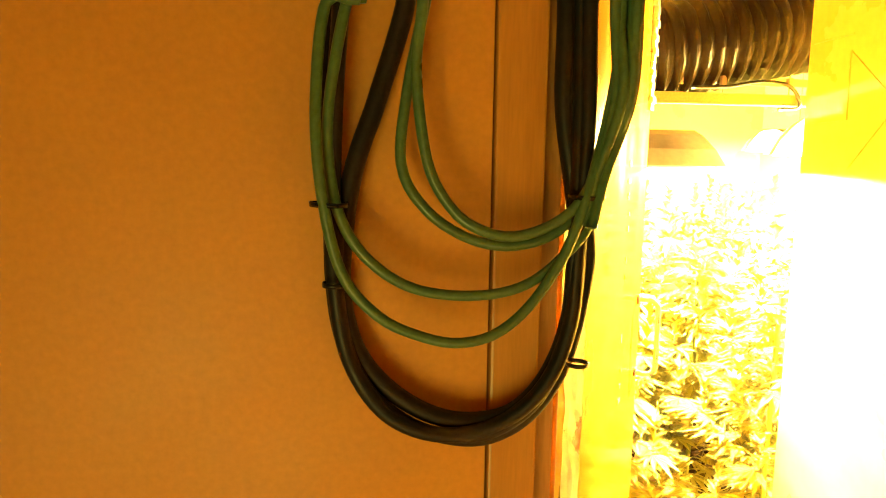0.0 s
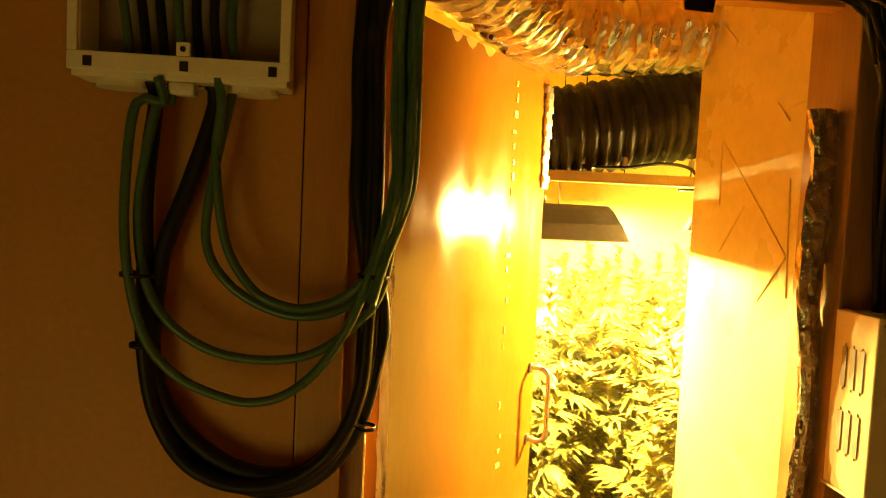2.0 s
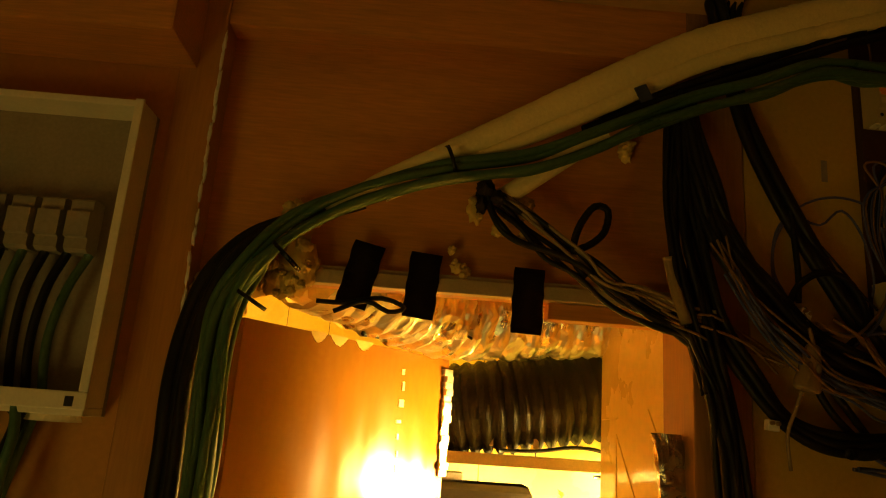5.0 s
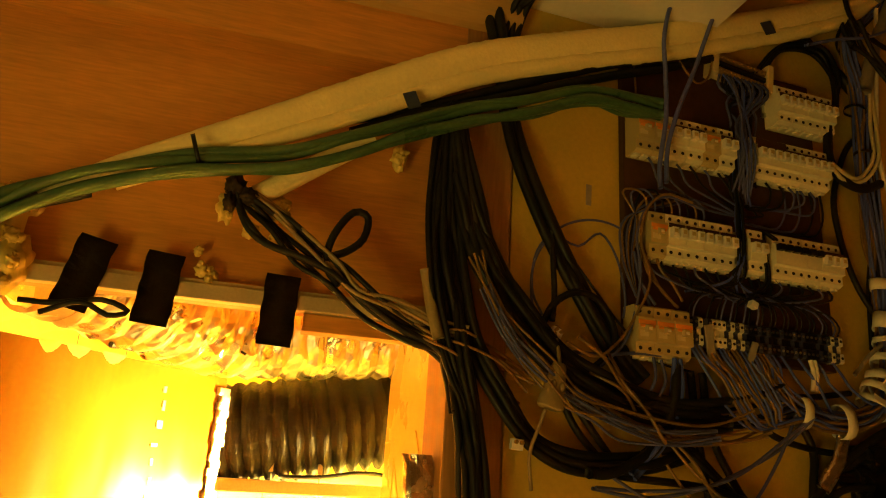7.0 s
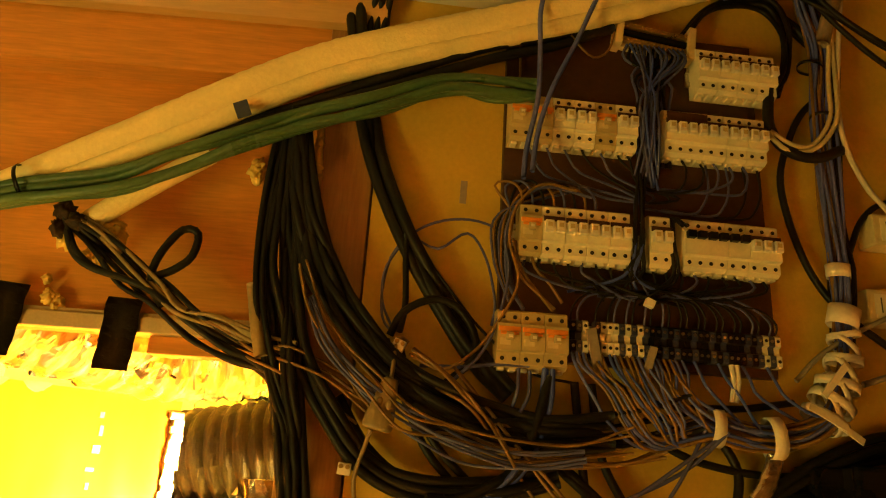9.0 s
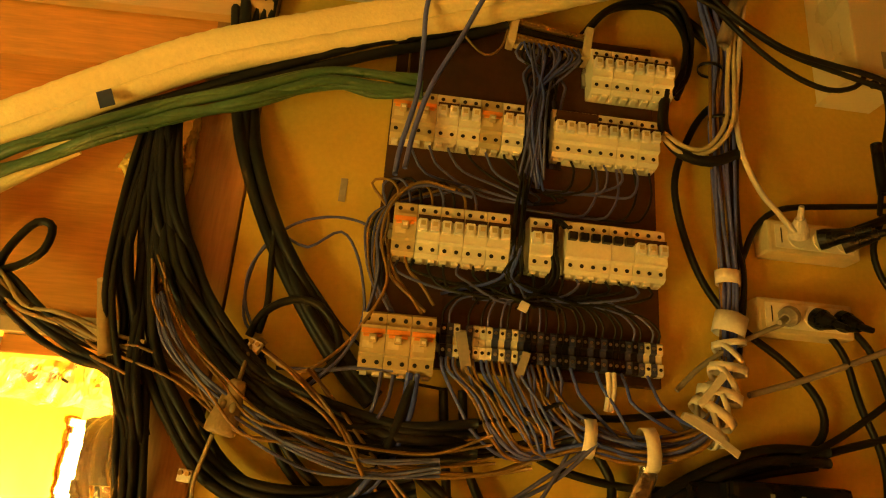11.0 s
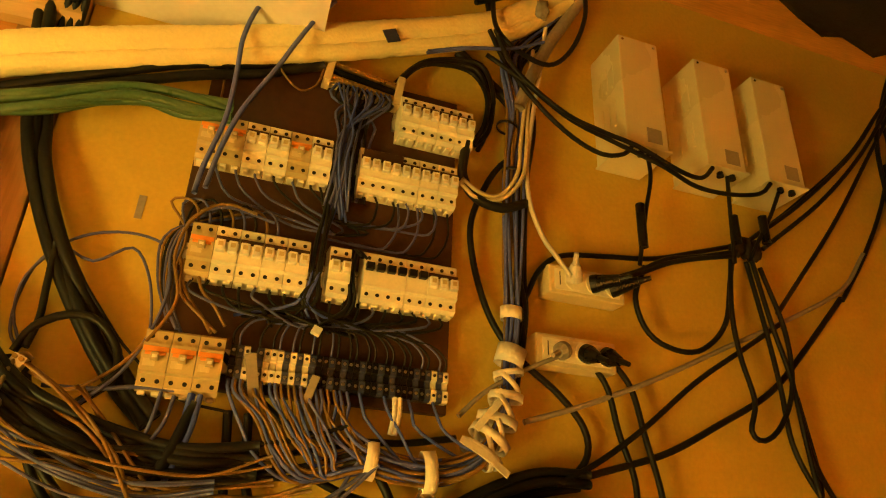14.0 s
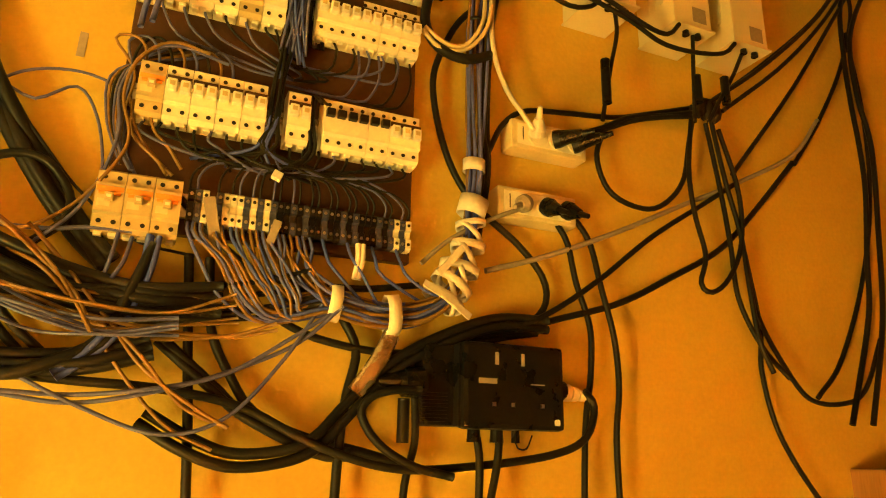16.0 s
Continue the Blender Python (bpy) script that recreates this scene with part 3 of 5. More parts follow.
band(2.111, 2.282, 0.045, 88, 0.019, 0.022)
band(1.884, 2.022, 0.055, -6, 0.027, 0.018)
band(1.972, 2.013, 0.055, 4, 0.030, 0.02)
for k, (x, z, a, r, w, t) in enumerate(((2.106, 2.205, 80, 0.024, 0.032, 6), (2.103, 2.176, 75, 0.025, 0.010, -24), (2.100, 2.158, 72, 0.027, 0.009, 26), (2.098, 2.137, 70, 0.028, 0.013, -14), (2.090, 2.118, 62, 0.031, 0.010, 30), (2.083, 2.098, 55, 0.033, 0.014, -20), (2.078, 2.085, 52, 0.034, 0.008, 34), (2.070, 2.070, 48, 0.035, 0.014, -8), (2.062, 2.056, 40, 0.036, 0.009, 28), (2.056, 2.046, 34, 0.036, 0.012, -26))):
    band(x, z, 0.052, a, r, w, t)
for x, z, rot in ((2.052, 2.098, 40), (2.036, 2.045, -62), (2.06, 2.03, -55)):
    t = tagged(part("tape_end", box(-0.006, 0.006, -0.001, 0.001, -0.03, 0.03, 0.0004), TAPE), "loose end of white tape on the trunk", "tape")
    t.matrix_world = Matrix.Translation(on(x, z, 0.095)) @ Matrix.Rotation(radians(rot), 4, "Y") @ Matrix.Rotation(0.3, 4, "Z")
lump("crumpled_tape", GREY_P, on(2.17, 2.955, 0.08), (0.016, 0.012, 0.026), 4)
tagged(bpy.data.objects["crumpled_tape"], "crumpled clear tape round the trunk top", "tape")
for x, z, n in ((1.915, 2.09, 2),):
    for i in range(n):
        v, f = sweep(spline([on(x + i * 0.008, z + 0.025, 0.055), on(x + i * 0.007, z, 0.06), on(x + i * 0.006 - 0.004, z - 0.03, 0.058)]), 0.0042, 8)
        tagged(finish("wire_sleeve", v, f, TAPE, smooth=True), "white sleeve on a black wire", "sleeve", group="wire sleeves")
t = tagged(part("wire_clip", box(-0.007, 0.007, -0.006, 0.006, -0.006, 0.006, 0.001), TAPE), "small white clip among the wires", "clip")
t.matrix_world = Matrix.Translation(on(1.786, 2.196, 0.07)) @ Matrix.Rotation(0.4, 4, "Y")

# green and black cables looped beside the doorway
run("green_cable", GREEN, 0.0072, 0.075, [(0.172, 1.878), (0.178, 1.844), (0.143, 1.84), (0.129, 1.728), (0.134, 1.62), (0.158, 1.514), (0.205, 1.455), (0.263, 1.425), (0.315, 1.417), (0.368, 1.433), (0.421, 1.485), (0.466, 1.574), (0.508, 1.74), (0.514, 1.85), (0.509, 1.95), (0.518, 2.045), (0.559, 2.12)], label="green sheathed cable looped beside the doorway")
run("green_cable", GREEN, 0.0072, 0.06, [(0.186, 1.885), (0.185, 1.847), (0.168, 1.845), (0.146, 1.731), (0.144, 1.648), (0.159, 1.577), (0.194, 1.525), (0.251, 1.487), (0.326, 1.476), (0.395, 1.487), (0.449, 1.524), (0.496, 1.587), (0.516, 1.74), (0.522, 1.85), (0.517, 1.95), (0.526, 2.045), (0.563, 2.12)], label="green sheathed cable looped beside the doorway")
run("green_cable", GREEN, 0.0072, 0.07, [(0.251, 1.886), (0.259, 1.846), (0.252, 1.765), (0.267, 1.654), (0.296, 1.597), (0.331, 1.568), (0.384, 1.556), (0.445, 1.578), (0.483, 1.626), (0.524, 1.74), (0.530, 1.85), (0.525, 1.95), (0.534, 2.045), (0.567, 2.12)], label="green sheathed cable looped beside the doorway")
run("green_cable", GREEN, 0.0072, 0.05, [(0.273, 1.889), (0.265, 1.85), (0.244, 1.746), (0.236, 1.648), (0.269, 1.589), (0.328, 1.551), (0.389, 1.542), (0.452, 1.563), (0.498, 1.625), (0.532, 1.74), (0.538, 1.85), (0.533, 1.95), (0.542, 2.045), (0.571, 2.12)], label="green sheathed cable looped beside the doorway")
run("black_cable", BLACK, 0.013, 0.035, [(0.229, 1.889), (0.242, 1.853), (0.207, 1.734), (0.177, 1.647), (0.163, 1.567), (0.159, 1.477), (0.178, 1.399), (0.222, 1.342), (0.283, 1.303), (0.347, 1.291), (0.404, 1.309), (0.452, 1.364), (0.476, 1.452), (0.482, 1.563), (0.456, 1.720), (0.454, 1.830), (0.451, 1.930), (0.458, 2.020), (0.482, 2.100), (0.532, 2.163), (0.597, 2.197), (0.686, 2.232)], label="thick black cable looped beside the doorway")
run("black_cable", BLACK, 0.011, 0.03, [(0.149, 1.884), (0.154, 1.85), (0.144, 1.747), (0.146, 1.603), (0.148, 1.491), (0.16, 1.414), (0.191, 1.342), (0.252, 1.287), (0.324, 1.266), (0.38, 1.271), (0.429, 1.306), (0.47, 1.37), (0.493, 1.467), (0.5, 1.547), (0.465, 1.720), (0.463, 1.830), (0.460, 1.930), (0.467, 2.020), (0.491, 2.100), (0.541, 2.163), (0.606, 2.197), (0.696, 2.232)], label="thick black cable looped beside the doorway")
run("black_cable", BLACK, 0.01, 0.045, [(0.154, 1.583), (0.153, 1.479), (0.166, 1.403), (0.198, 1.339), (0.258, 1.286), (0.337, 1.276), (0.392, 1.293), (0.437, 1.336), (0.466, 1.415), (0.472, 1.525), (0.474, 1.720), (0.472, 1.830), (0.469, 1.930), (0.476, 2.020), (0.500, 2.100), (0.549, 2.163), (0.614, 2.197), (0.704, 2.232)], label="thick black cable looped beside the doorway")

# the same bundle climbs beside the doorway and crosses above it
run("green_cable", GREEN, 0.0072, 0.075, [(0.478, 1.57), (0.497, 1.64), (0.523, 1.74), (0.524, 1.85), (0.520, 1.95), (0.526, 2.045), (0.556, 2.112), (0.615, 2.182), (0.715, 2.236), (0.84, 2.282), (0.972, 2.313), (1.062, 2.352), (1.155, 2.402), (1.251, 2.443), (1.352, 2.478), (1.459, 2.526), (1.539, 2.527), (1.611, 2.53)], n=6, spread=0.017, label="green sheathed cable running above the doorway")
run("black_cable", BLACK, 0.011, 0.05, [(0.154, 1.88), (0.16, 1.846), (0.152, 1.731), (0.148, 1.605), (0.15, 1.495), (0.169, 1.389), (0.22, 1.312), (0.296, 1.28), (0.375, 1.292), (0.436, 1.346), (0.47, 1.432), (0.478, 1.549), (0.483, 1.720), (0.481, 1.830), (0.478, 1.930), (0.485, 2.020), (0.509, 2.100), (0.558, 2.163), (0.623, 2.197), (0.713, 2.232)], label="thick black cable climbing beside the doorway")
run("black_cable", BLACK, 0.0085, 0.05, [(1.061, 2.399), (1.157, 2.444), (1.257, 2.489), (1.36, 2.534), (1.525, 2.604), (1.643, 2.652), (1.741, 2.697)], n=2, spread=0.01, label="black cable slung under the white pipe")
run("taped_sleeve", GREY_P, 0.013, 0.06, [(2.271, 3.026), (2.234, 2.958), (2.194, 2.884), (2.151, 2.784), (2.123, 2.701)], label="brown taped sleeve round the wires")

# cables through the foamed hole above the door
run("black_cable", BLACK, 0.0042, 0.045, [(0.895, 2.274), (0.94, 2.246), (0.974, 2.221), (1.02, 2.184), (1.064, 2.152), (1.124, 2.108), (1.187, 2.084), (1.24, 2.07), (1.262, 2.03), (1.276, 1.975)], n=6, spread=0.022, label="thin black cable hanging from the foamed hole")
run("grey_cable", PEAR, 0.0030, 0.055, [(0.93, 2.262), (0.97, 2.235), (1.02, 2.196), (1.062, 2.16), (1.098, 2.127), (1.159, 2.115), (1.222, 2.095), (1.27, 2.085)], n=4, spread=0.018, label="thin grey cable hanging from the foamed hole")
run("black_cable", BLACK, 0.0050, 0.05, [(0.90, 2.27), (0.915, 2.235), (0.932, 2.208), (0.96, 2.189), (1.014, 2.172), (1.056, 2.155), (1.098, 2.127), (1.165, 2.086), (1.228, 2.055), (1.255, 2.022), (1.273, 1.98), (1.29, 1.9)], n=2, spread=0.010, label="black cable hanging from the foamed hole")
run("black_cable", BLACK, 0.0060, 0.05, [(1.072, 2.14), (1.052, 2.165), (1.05, 2.194), (1.061, 2.227), (1.083, 2.257), (1.105, 2.252), (1.101, 2.218), (1.079, 2.195), (1.055, 2.182)], label="looped end of black cable")
run("black_cable", BLACK, 0.004, 0.03, [(0.652, 2.072), (0.694, 2.073), (0.753, 2.084), (0.79, 2.071), (0.765, 2.063), (0.728, 2.077), (0.68, 2.058)], label="thin black cable tucked over the door")
run("brown_wire", BROWN_W, 0.0022, 0.05, [(1.111, 2.132), (1.161, 2.112), (1.212, 2.086), (1.258, 2.075), (1.322, 2.05), (1.38, 2.018)], n=5, spread=0.03, label="thin brown wire beside the doorway")

# black trunk falling down the right jamb
run("black_cable", BLACK, 0.0060, 0.05, [(1.226, 2.470), (1.221, 2.414), (1.226, 2.291), (1.236, 2.208), (1.254, 2.131), (1.268, 2.049), (1.288, 1.95), (1.300, 1.86), (1.318, 1.65), (1.335, 1.40), (1.348, 1.107)], n=8, spread=0.024, label="black cable falling down the door jamb")
run("black_cable", BLACK, 0.0048, 0.06, [(1.214, 2.450), (1.203, 2.399), (1.199, 2.277), (1.211, 2.164), (1.235, 2.075), (1.258, 2.018), (1.279, 1.963), (1.30, 1.80), (1.33, 1.45)], n=3, spread=0.010, label="thin black cable falling down the door jamb")
run("black_cable", BLACK, 0.0072, 0.05, [(1.230, 2.470), (1.227, 2.413), (1.243, 2.252), (1.259, 2.156), (1.284, 2.08), (1.329, 2.01), (1.387, 1.943), (1.462, 1.913), (1.571, 1.919), (1.65, 1.945)], n=3, spread=0.014, label="thick black cable sweeping below the wires")
run("black_cable", BLACK, 0.0068, 0.055, [(1.236, 2.465), (1.238, 2.406), (1.262, 2.299), (1.298, 2.211), (1.348, 2.134), (1.415, 2.068), (1.491, 2.026), (1.566, 2.006), (1.64, 2.0), (1.73, 2.004)], n=17, spread=0.023, label="black cable sweeping under the switchboard")
run("brown_wire", BROWN_W, 0.0019, 0.088, [(1.272, 2.21), (1.30, 2.15), (1.338, 2.098), (1.386, 2.043), (1.437, 2.005), (1.497, 1.994), (1.583, 1.978), (1.669, 1.98), (1.749, 1.998)], n=4, spread=0.03, label="brown wire sweeping under the switchboard")
run("blue_wire", GREY_W, 0.0022, 0.088, [(1.290, 2.16), (1.320, 2.10), (1.365, 2.055), (1.423, 2.018), (1.465, 1.993), (1.524, 1.972), (1.598, 1.962), (1.68, 1.97)], n=6, spread=0.025, label="blue wire sweeping under the switchboard")
run("black_cable", BLACK, 0.0095, 0.03, [(1.291, 2.708), (1.309, 2.59), (1.331, 2.483), (1.358, 2.393), (1.413, 2.276), (1.479, 2.169), (1.537, 2.093), (1.581, 2.047)], n=3, spread=0.014, label="thick black cable slung across the cream wall")

run("cable_sleeve", PEAR, 0.0095, 0.062, [(1.199, 2.18), (1.205, 2.155), (1.214, 2.115), (1.226, 2.075)], label="beige sleeve round thin black cables")

# loose wires on the cream wall
run("grey_wire", GREY_W, 0.0022, 0.03, [(1.593, 2.277), (1.551, 2.308), (1.499, 2.317), (1.443, 2.299), (1.399, 2.258), (1.385, 2.203), (1.388, 2.153), (1.406, 2.126)], label="thin looped wire on the cream wall")
run("grey_wire", GREY_W, 0.0022, 0.03, [(1.403, 2.138), (1.386, 2.177), (1.388, 2.229), (1.421, 2.276), (1.465, 2.263), (1.51, 2.295), (1.541, 2.253), (1.557, 2.185), (1.553, 2.151)], label="thin looped wire on the cream wall")
run("black_wire", BLACK, 0.0022, 0.035, [(1.359, 2.371), (1.409, 2.301), (1.452, 2.242), (1.497, 2.186), (1.53, 2.148), (1.574, 2.111), (1.616, 2.083), (1.681, 2.073)], label="thin black wire slung across the cream wall")
run("black_cable", BLACK, 0.006, 0.04, [(1.402, 2.123), (1.419, 2.157), (1.455, 2.179), (1.495, 2.174), (1.525, 2.138), (1.527, 2.098), (1.495, 2.065), (1.475, 2.048)], label="black cable bent in a loop")
run("black_cable", BLACK, 0.005, 0.04, [(1.414, 2.281), (1.418, 2.219), (1.421, 2.169), (1.416, 2.128)], label="short black cable end")
run("grey_wire", GREY_W, 0.003, 0.05, [(1.449, 2.08), (1.509, 2.083), (1.561, 2.09), (1.608, 2.091)], label="grey wire under the breakers")
run("brown_wire", BROWN_W, 0.0025, 0.06, [(1.433, 2.094), (1.481, 2.075), (1.522, 2.101), (1.555, 2.144), (1.587, 2.213), (1.572, 2.281), (1.583, 2.338), (1.622, 2.377), (1.676, 2.369)], label="brown wire looping into the breakers")
run("grey_wire", GREY_W, 0.0025, 0.055, [(1.497, 2.062), (1.537, 2.104), (1.561, 2.162), (1.573, 2.23), (1.566, 2.292), (1.59, 2.351), (1.632, 2.374), (1.703, 2.365)], label="grey wire looping into the breakers")
run("brown_wire", BROWN_W, 0.0025, 0.05, [(1.58, 2.286), (1.593, 2.234), (1.621, 2.203), (1.644, 2.178)], n=3, spread=0.02, label="brown wire between two breakers")
run("grey_wire", GREY_W, 0.0025, 0.05, [(1.578, 2.268), (1.583, 2.216), (1.603, 2.177)], n=3, spread=0.02, label="grey wire between two breakers")
run("brown_wire", BROWN_W, 0.0025, 0.09, [(1.427, 2.08), (1.467, 2.054), (1.507, 2.022), (1.541, 1.983), (1.568, 1.939)], n=2, spread=0.02, label="brown wire hanging below the switchboard")
run("blue_cable", BLUE, 0.004, 0.06, [(1.636, 2.088), (1.633, 2.04), (1.62, 1.989), (1.602, 1.953), (1.577, 1.924), (1.547, 1.899)], n=3, spread=0.008, label="dark blue cable hanging below the breakers")
run("grey_wire", GREY_W, 0.0028, 0.06, [(1.604, 2.084), (1.598, 2.05), (1.586, 2.027)], n=2, spread=0.02, label="short grey wire below the breakers")

# pale leads hanging across the upper breakers
run("blue_grey_cable", BLUE_GREY, 0.0042, 0.1, [(1.584, 2.364), (1.588, 2.414), (1.605, 2.508), (1.607, 2.595), (1.607, 2.676), (1.628, 2.753), (1.675, 2.785), (1.715, 2.785)], label="blue-grey lead hanging over the breakers")
run("blue_grey_cable", BLUE_GREY, 0.0042, 0.1, [(1.597, 2.377), (1.606, 2.447), (1.626, 2.522), (1.666, 2.616), (1.69, 2.679), (1.717, 2.745), (1.745, 2.795)], label="blue-grey lead hanging over the breakers")
run("blue_grey_cable", BLUE_GREY, 0.003, 0.12, [(1.917, 2.725), (1.992, 2.755), (2.082, 2.787), (2.154, 2.829)], n=2, spread=0.006, label="blue-grey lead tied to the pipe")
run("tan_wire", BROWN_W, 0.002, 0.05, [(1.647, 2.707), (1.676, 2.652), (1.709, 2.628), (1.736, 2.646), (1.746, 2.687)], label="thin tan wire by the terminal bar")
run("tan_wire", BROWN_W, 0.002, 0.03, [(1.593, 2.728), (1.585, 2.662), (1.585, 2.59), (1.582, 2.555)], label="thin tan wire above the breakers")

# trunk at the right of the switchboard
run("blue_wire", BLUE_GREY, 0.0028, 0.045, [(2.104, 2.156), (2.115, 2.274), (2.116, 2.381), (2.118, 2.543), (2.127, 2.688), (2.114, 2.839), (2.223, 2.985), (2.264, 3.101)], n=8, spread=0.022, label="blue wire in the taped trunk")
run("brown_wire", BROWN_W, 0.0028, 0.04, [(2.107, 2.157), (2.117, 2.276), (2.119, 2.384), (2.121, 2.547), (2.129, 2.692), (2.116, 2.844), (2.226, 2.991), (2.267, 3.107)], n=6, spread=0.022, label="brown wire in the taped trunk")
run("black_cable", BLACK, 0.004, 0.03, [(2.112, 2.16), (2.122, 2.279), (2.124, 2.389), (2.126, 2.553), (2.134, 2.7), (2.121, 2.853), (2.232, 3.002), (2.272, 3.119)], n=6, spread=0.03, label="black cable in the taped trunk")
run("white_cable", WHITE_W, 0.0046, 0.06, [(2.187, 2.925), (2.171, 2.8), (2.152, 2.684), (2.14, 2.577), (2.144, 2.494), (2.167, 2.43), (2.196, 2.397), (2.222, 2.366)], label="white mains lead with a white plug")
run("cream_cable", IVORY, 0.004, 0.06, [(2.161, 2.854), (2.14, 2.72), (2.133, 2.626), (2.12, 2.547), (2.087, 2.497), (2.043, 2.489), (2.007, 2.511)], n=2, spread=0.008, label="cream lead hanging in a bight")
run("black_cable", BLACK, 0.009, 0.05, [(2.029, 2.639), (2.017, 2.579), (2.014, 2.524), (2.041, 2.487), (2.091, 2.477), (2.139, 2.498)], label="thick black cable in a bight")
run("black_wire", BLACK, 0.005, 0.03, [(1.885, 2.708), (1.926, 2.762), (1.982, 2.79), (2.042, 2.791), (2.069, 2.731), (2.059, 2.661), (2.037, 2.616)], n=4, spread=0.018, label="black wire looping over the breakers")
run("black_cable", BLACK, 0.009, 0.02, [(2.013, 2.845), (2.058, 2.804), (2.109, 2.759), (2.135, 2.726)], n=2, spread=0.012, label="black cable behind the trunk")
run("black_cable", BLACK, 0.006, 0.025, [(2.149, 2.633), (2.099, 2.586), (2.066, 2.528), (2.041, 2.451), (2.048, 2.375), (2.074, 2.295), (2.108, 2.239), (2.146, 2.203), (2.205, 2.162), (2.251, 2.111), (2.256, 2.065), (2.225, 2.027), (2.163, 1.997), (2.095, 1.986)], label="black cable snaking round the trunk")
run("black_cable", BLACK, 0.006, 0.07, [(2.045, 2.979), (2.067, 2.854), (2.1, 2.795), (2.085, 2.876), (2.136, 2.957), (2.217, 3.023)], label="black cable wound on the pipe end")
run("black_cable", BLACK, 0.005, 0.1, [(2.05, 2.933), (2.059, 2.847), (2.103, 2.803), (2.172, 2.793), (2.225, 2.848), (2.26, 2.947), (2.265, 3.059)], label="black cable wound on the pipe end")
run("black_cable", BLACK, 0.006, 0.09, [(2.017, 2.903), (2.091, 2.955), (2.182, 3.012), (2.266, 3.078)], label="black cable wound on the pipe end")

# leads of the ballasts and sockets
run("black_lead", BLACK, 0.0046, 0.115, [(2.038, 2.818), (2.075, 2.751), (2.141, 2.669), (2.212, 2.622), (2.273, 2.602), (2.318, 2.612), (2.341, 2.639)], label="black lead into a lamp ballast")
run("black_lead", BLACK, 0.0046, 0.13, [(2.044, 2.807), (2.086, 2.73), (2.181, 2.659), (2.266, 2.641), (2.341, 2.626), (2.431, 2.593), (2.485, 2.593), (2.514, 2.623)], label="black lead into a lamp ballast")
run("black_lead", BLACK, 0.0046, 0.125, [(2.031, 2.753), (2.101, 2.713), (2.195, 2.654), (2.294, 2.631), (2.395, 2.599), (2.473, 2.576), (2.55, 2.574), (2.63, 2.594), (2.664, 2.626)], label="black lead into a lamp ballast")
run("black_lead", BLACK, 0.0042, 0.09, [(2.391, 2.658), (2.392, 2.592), (2.379, 2.525), (2.36, 2.449), (2.352, 2.401)], label="black lead hanging from a lamp ballast")
run("black_lead", BLACK, 0.0042, 0.09, [(2.588, 2.658), (2.582, 2.576), (2.576, 2.497), (2.572, 2.446)], label="black lead hanging from a lamp ballast")
run("black_lead", BLACK, 0.0042, 0.09, [(2.73, 2.654), (2.685, 2.574), (2.644, 2.512), (2.605, 2.453)], label="black lead hanging from a lamp ballast")
run("black_lead", BLACK, 0.0052, 0.03, [(2.145, 2.322), (2.176, 2.383), (2.223, 2.419), (2.316, 2.434), (2.421, 2.449), (2.521, 2.482), (2.632, 2.519)], label="black lead crossing the cream wall")
run("black_lead", BLACK, 0.0052, 0.06, [(2.295, 2.369), (2.372, 2.405), (2.44, 2.44), (2.51, 2.46), (2.602, 2.483)], n=2, spread=0.012, label="black lead from a black plug")
run("black_lead", BLACK, 0.0052, 0.04, [(2.393, 2.423), (2.366, 2.354), (2.392, 2.293), (2.445, 2.266), (2.512, 2.278), (2.57, 2.337), (2.597, 2.433), (2.621, 2.502)], label="black lead hanging in a bight")
run("black_lead", BLACK, 0.005, 0.05, [(2.603, 2.507), (2.58, 2.365), (2.585, 2.273), (2.601, 2.187), (2.585, 2.132), (2.612, 2.117), (2.659, 2.151), (2.698, 2.227), (2.703, 2.338), (2.673, 2.47)], label="black lead hanging in a bight")
run("black_lead", BLACK, 0.005, 0.055, [(2.642, 2.494), (2.669, 2.355), (2.699, 2.243), (2.705, 2.133), (2.715, 2.031), (2.742, 1.973)], label="black lead hanging down the wall")
run("black_lead", BLACK, 0.005, 0.045, [(2.641, 2.478), (2.666, 2.333), (2.673, 2.219), (2.682, 2.111), (2.735, 2.023), (2.793, 1.966)], label="black lead hanging down the wall")
run("black_lead", BLACK, 0.005, 0.05, [(2.626, 2.512), (2.809, 2.652), (3.012, 2.837), (3.174, 3.017), (3.287, 3.129), (3.418, 3.218)], n=2, spread=0.012, label="black lead rising across the wall")
run("black_lead", BLACK, 0.005, 0.05, [(2.688, 2.515), (2.882, 2.67), (3.05, 2.837), (3.202, 3.026), (3.345, 3.209)], label="black lead rising across the wall")
run("black_lead", BLACK, 0.005, 0.04, [(2.705, 2.378), (2.917, 2.624), (3.081, 2.838), (3.178, 2.97), (3.253, 3.086)], label="black lead rising across the wall")
run("black_lead", BLACK, 0.005, 0.03, [(2.904, 2.442), (3.007, 2.574), (3.116, 2.737), (3.189, 2.908), (3.209, 3.041), (3.326, 3.258)], label="black lead rising across the wall")
run("black_lead", BLACK, 0.006, 0.04, [(3.363, 3.37), (3.259, 3.146), (3.142, 2.933), (3.126, 2.767), (3.122, 2.64), (3.126, 2.522), (3.114, 2.407), (3.087, 2.247), (3.055, 2.112), (2.955, 1.884)], label="black lead hanging down the wall")
run("black_lead", BLACK, 0.006, 0.05, [(3.384, 3.222), (3.256, 3.024), (3.149, 2.834), (3.131, 2.668), (3.146, 2.522), (3.123, 2.3), (3.085, 2.102), (3.005, 1.885)], label="black lead hanging down the wall")
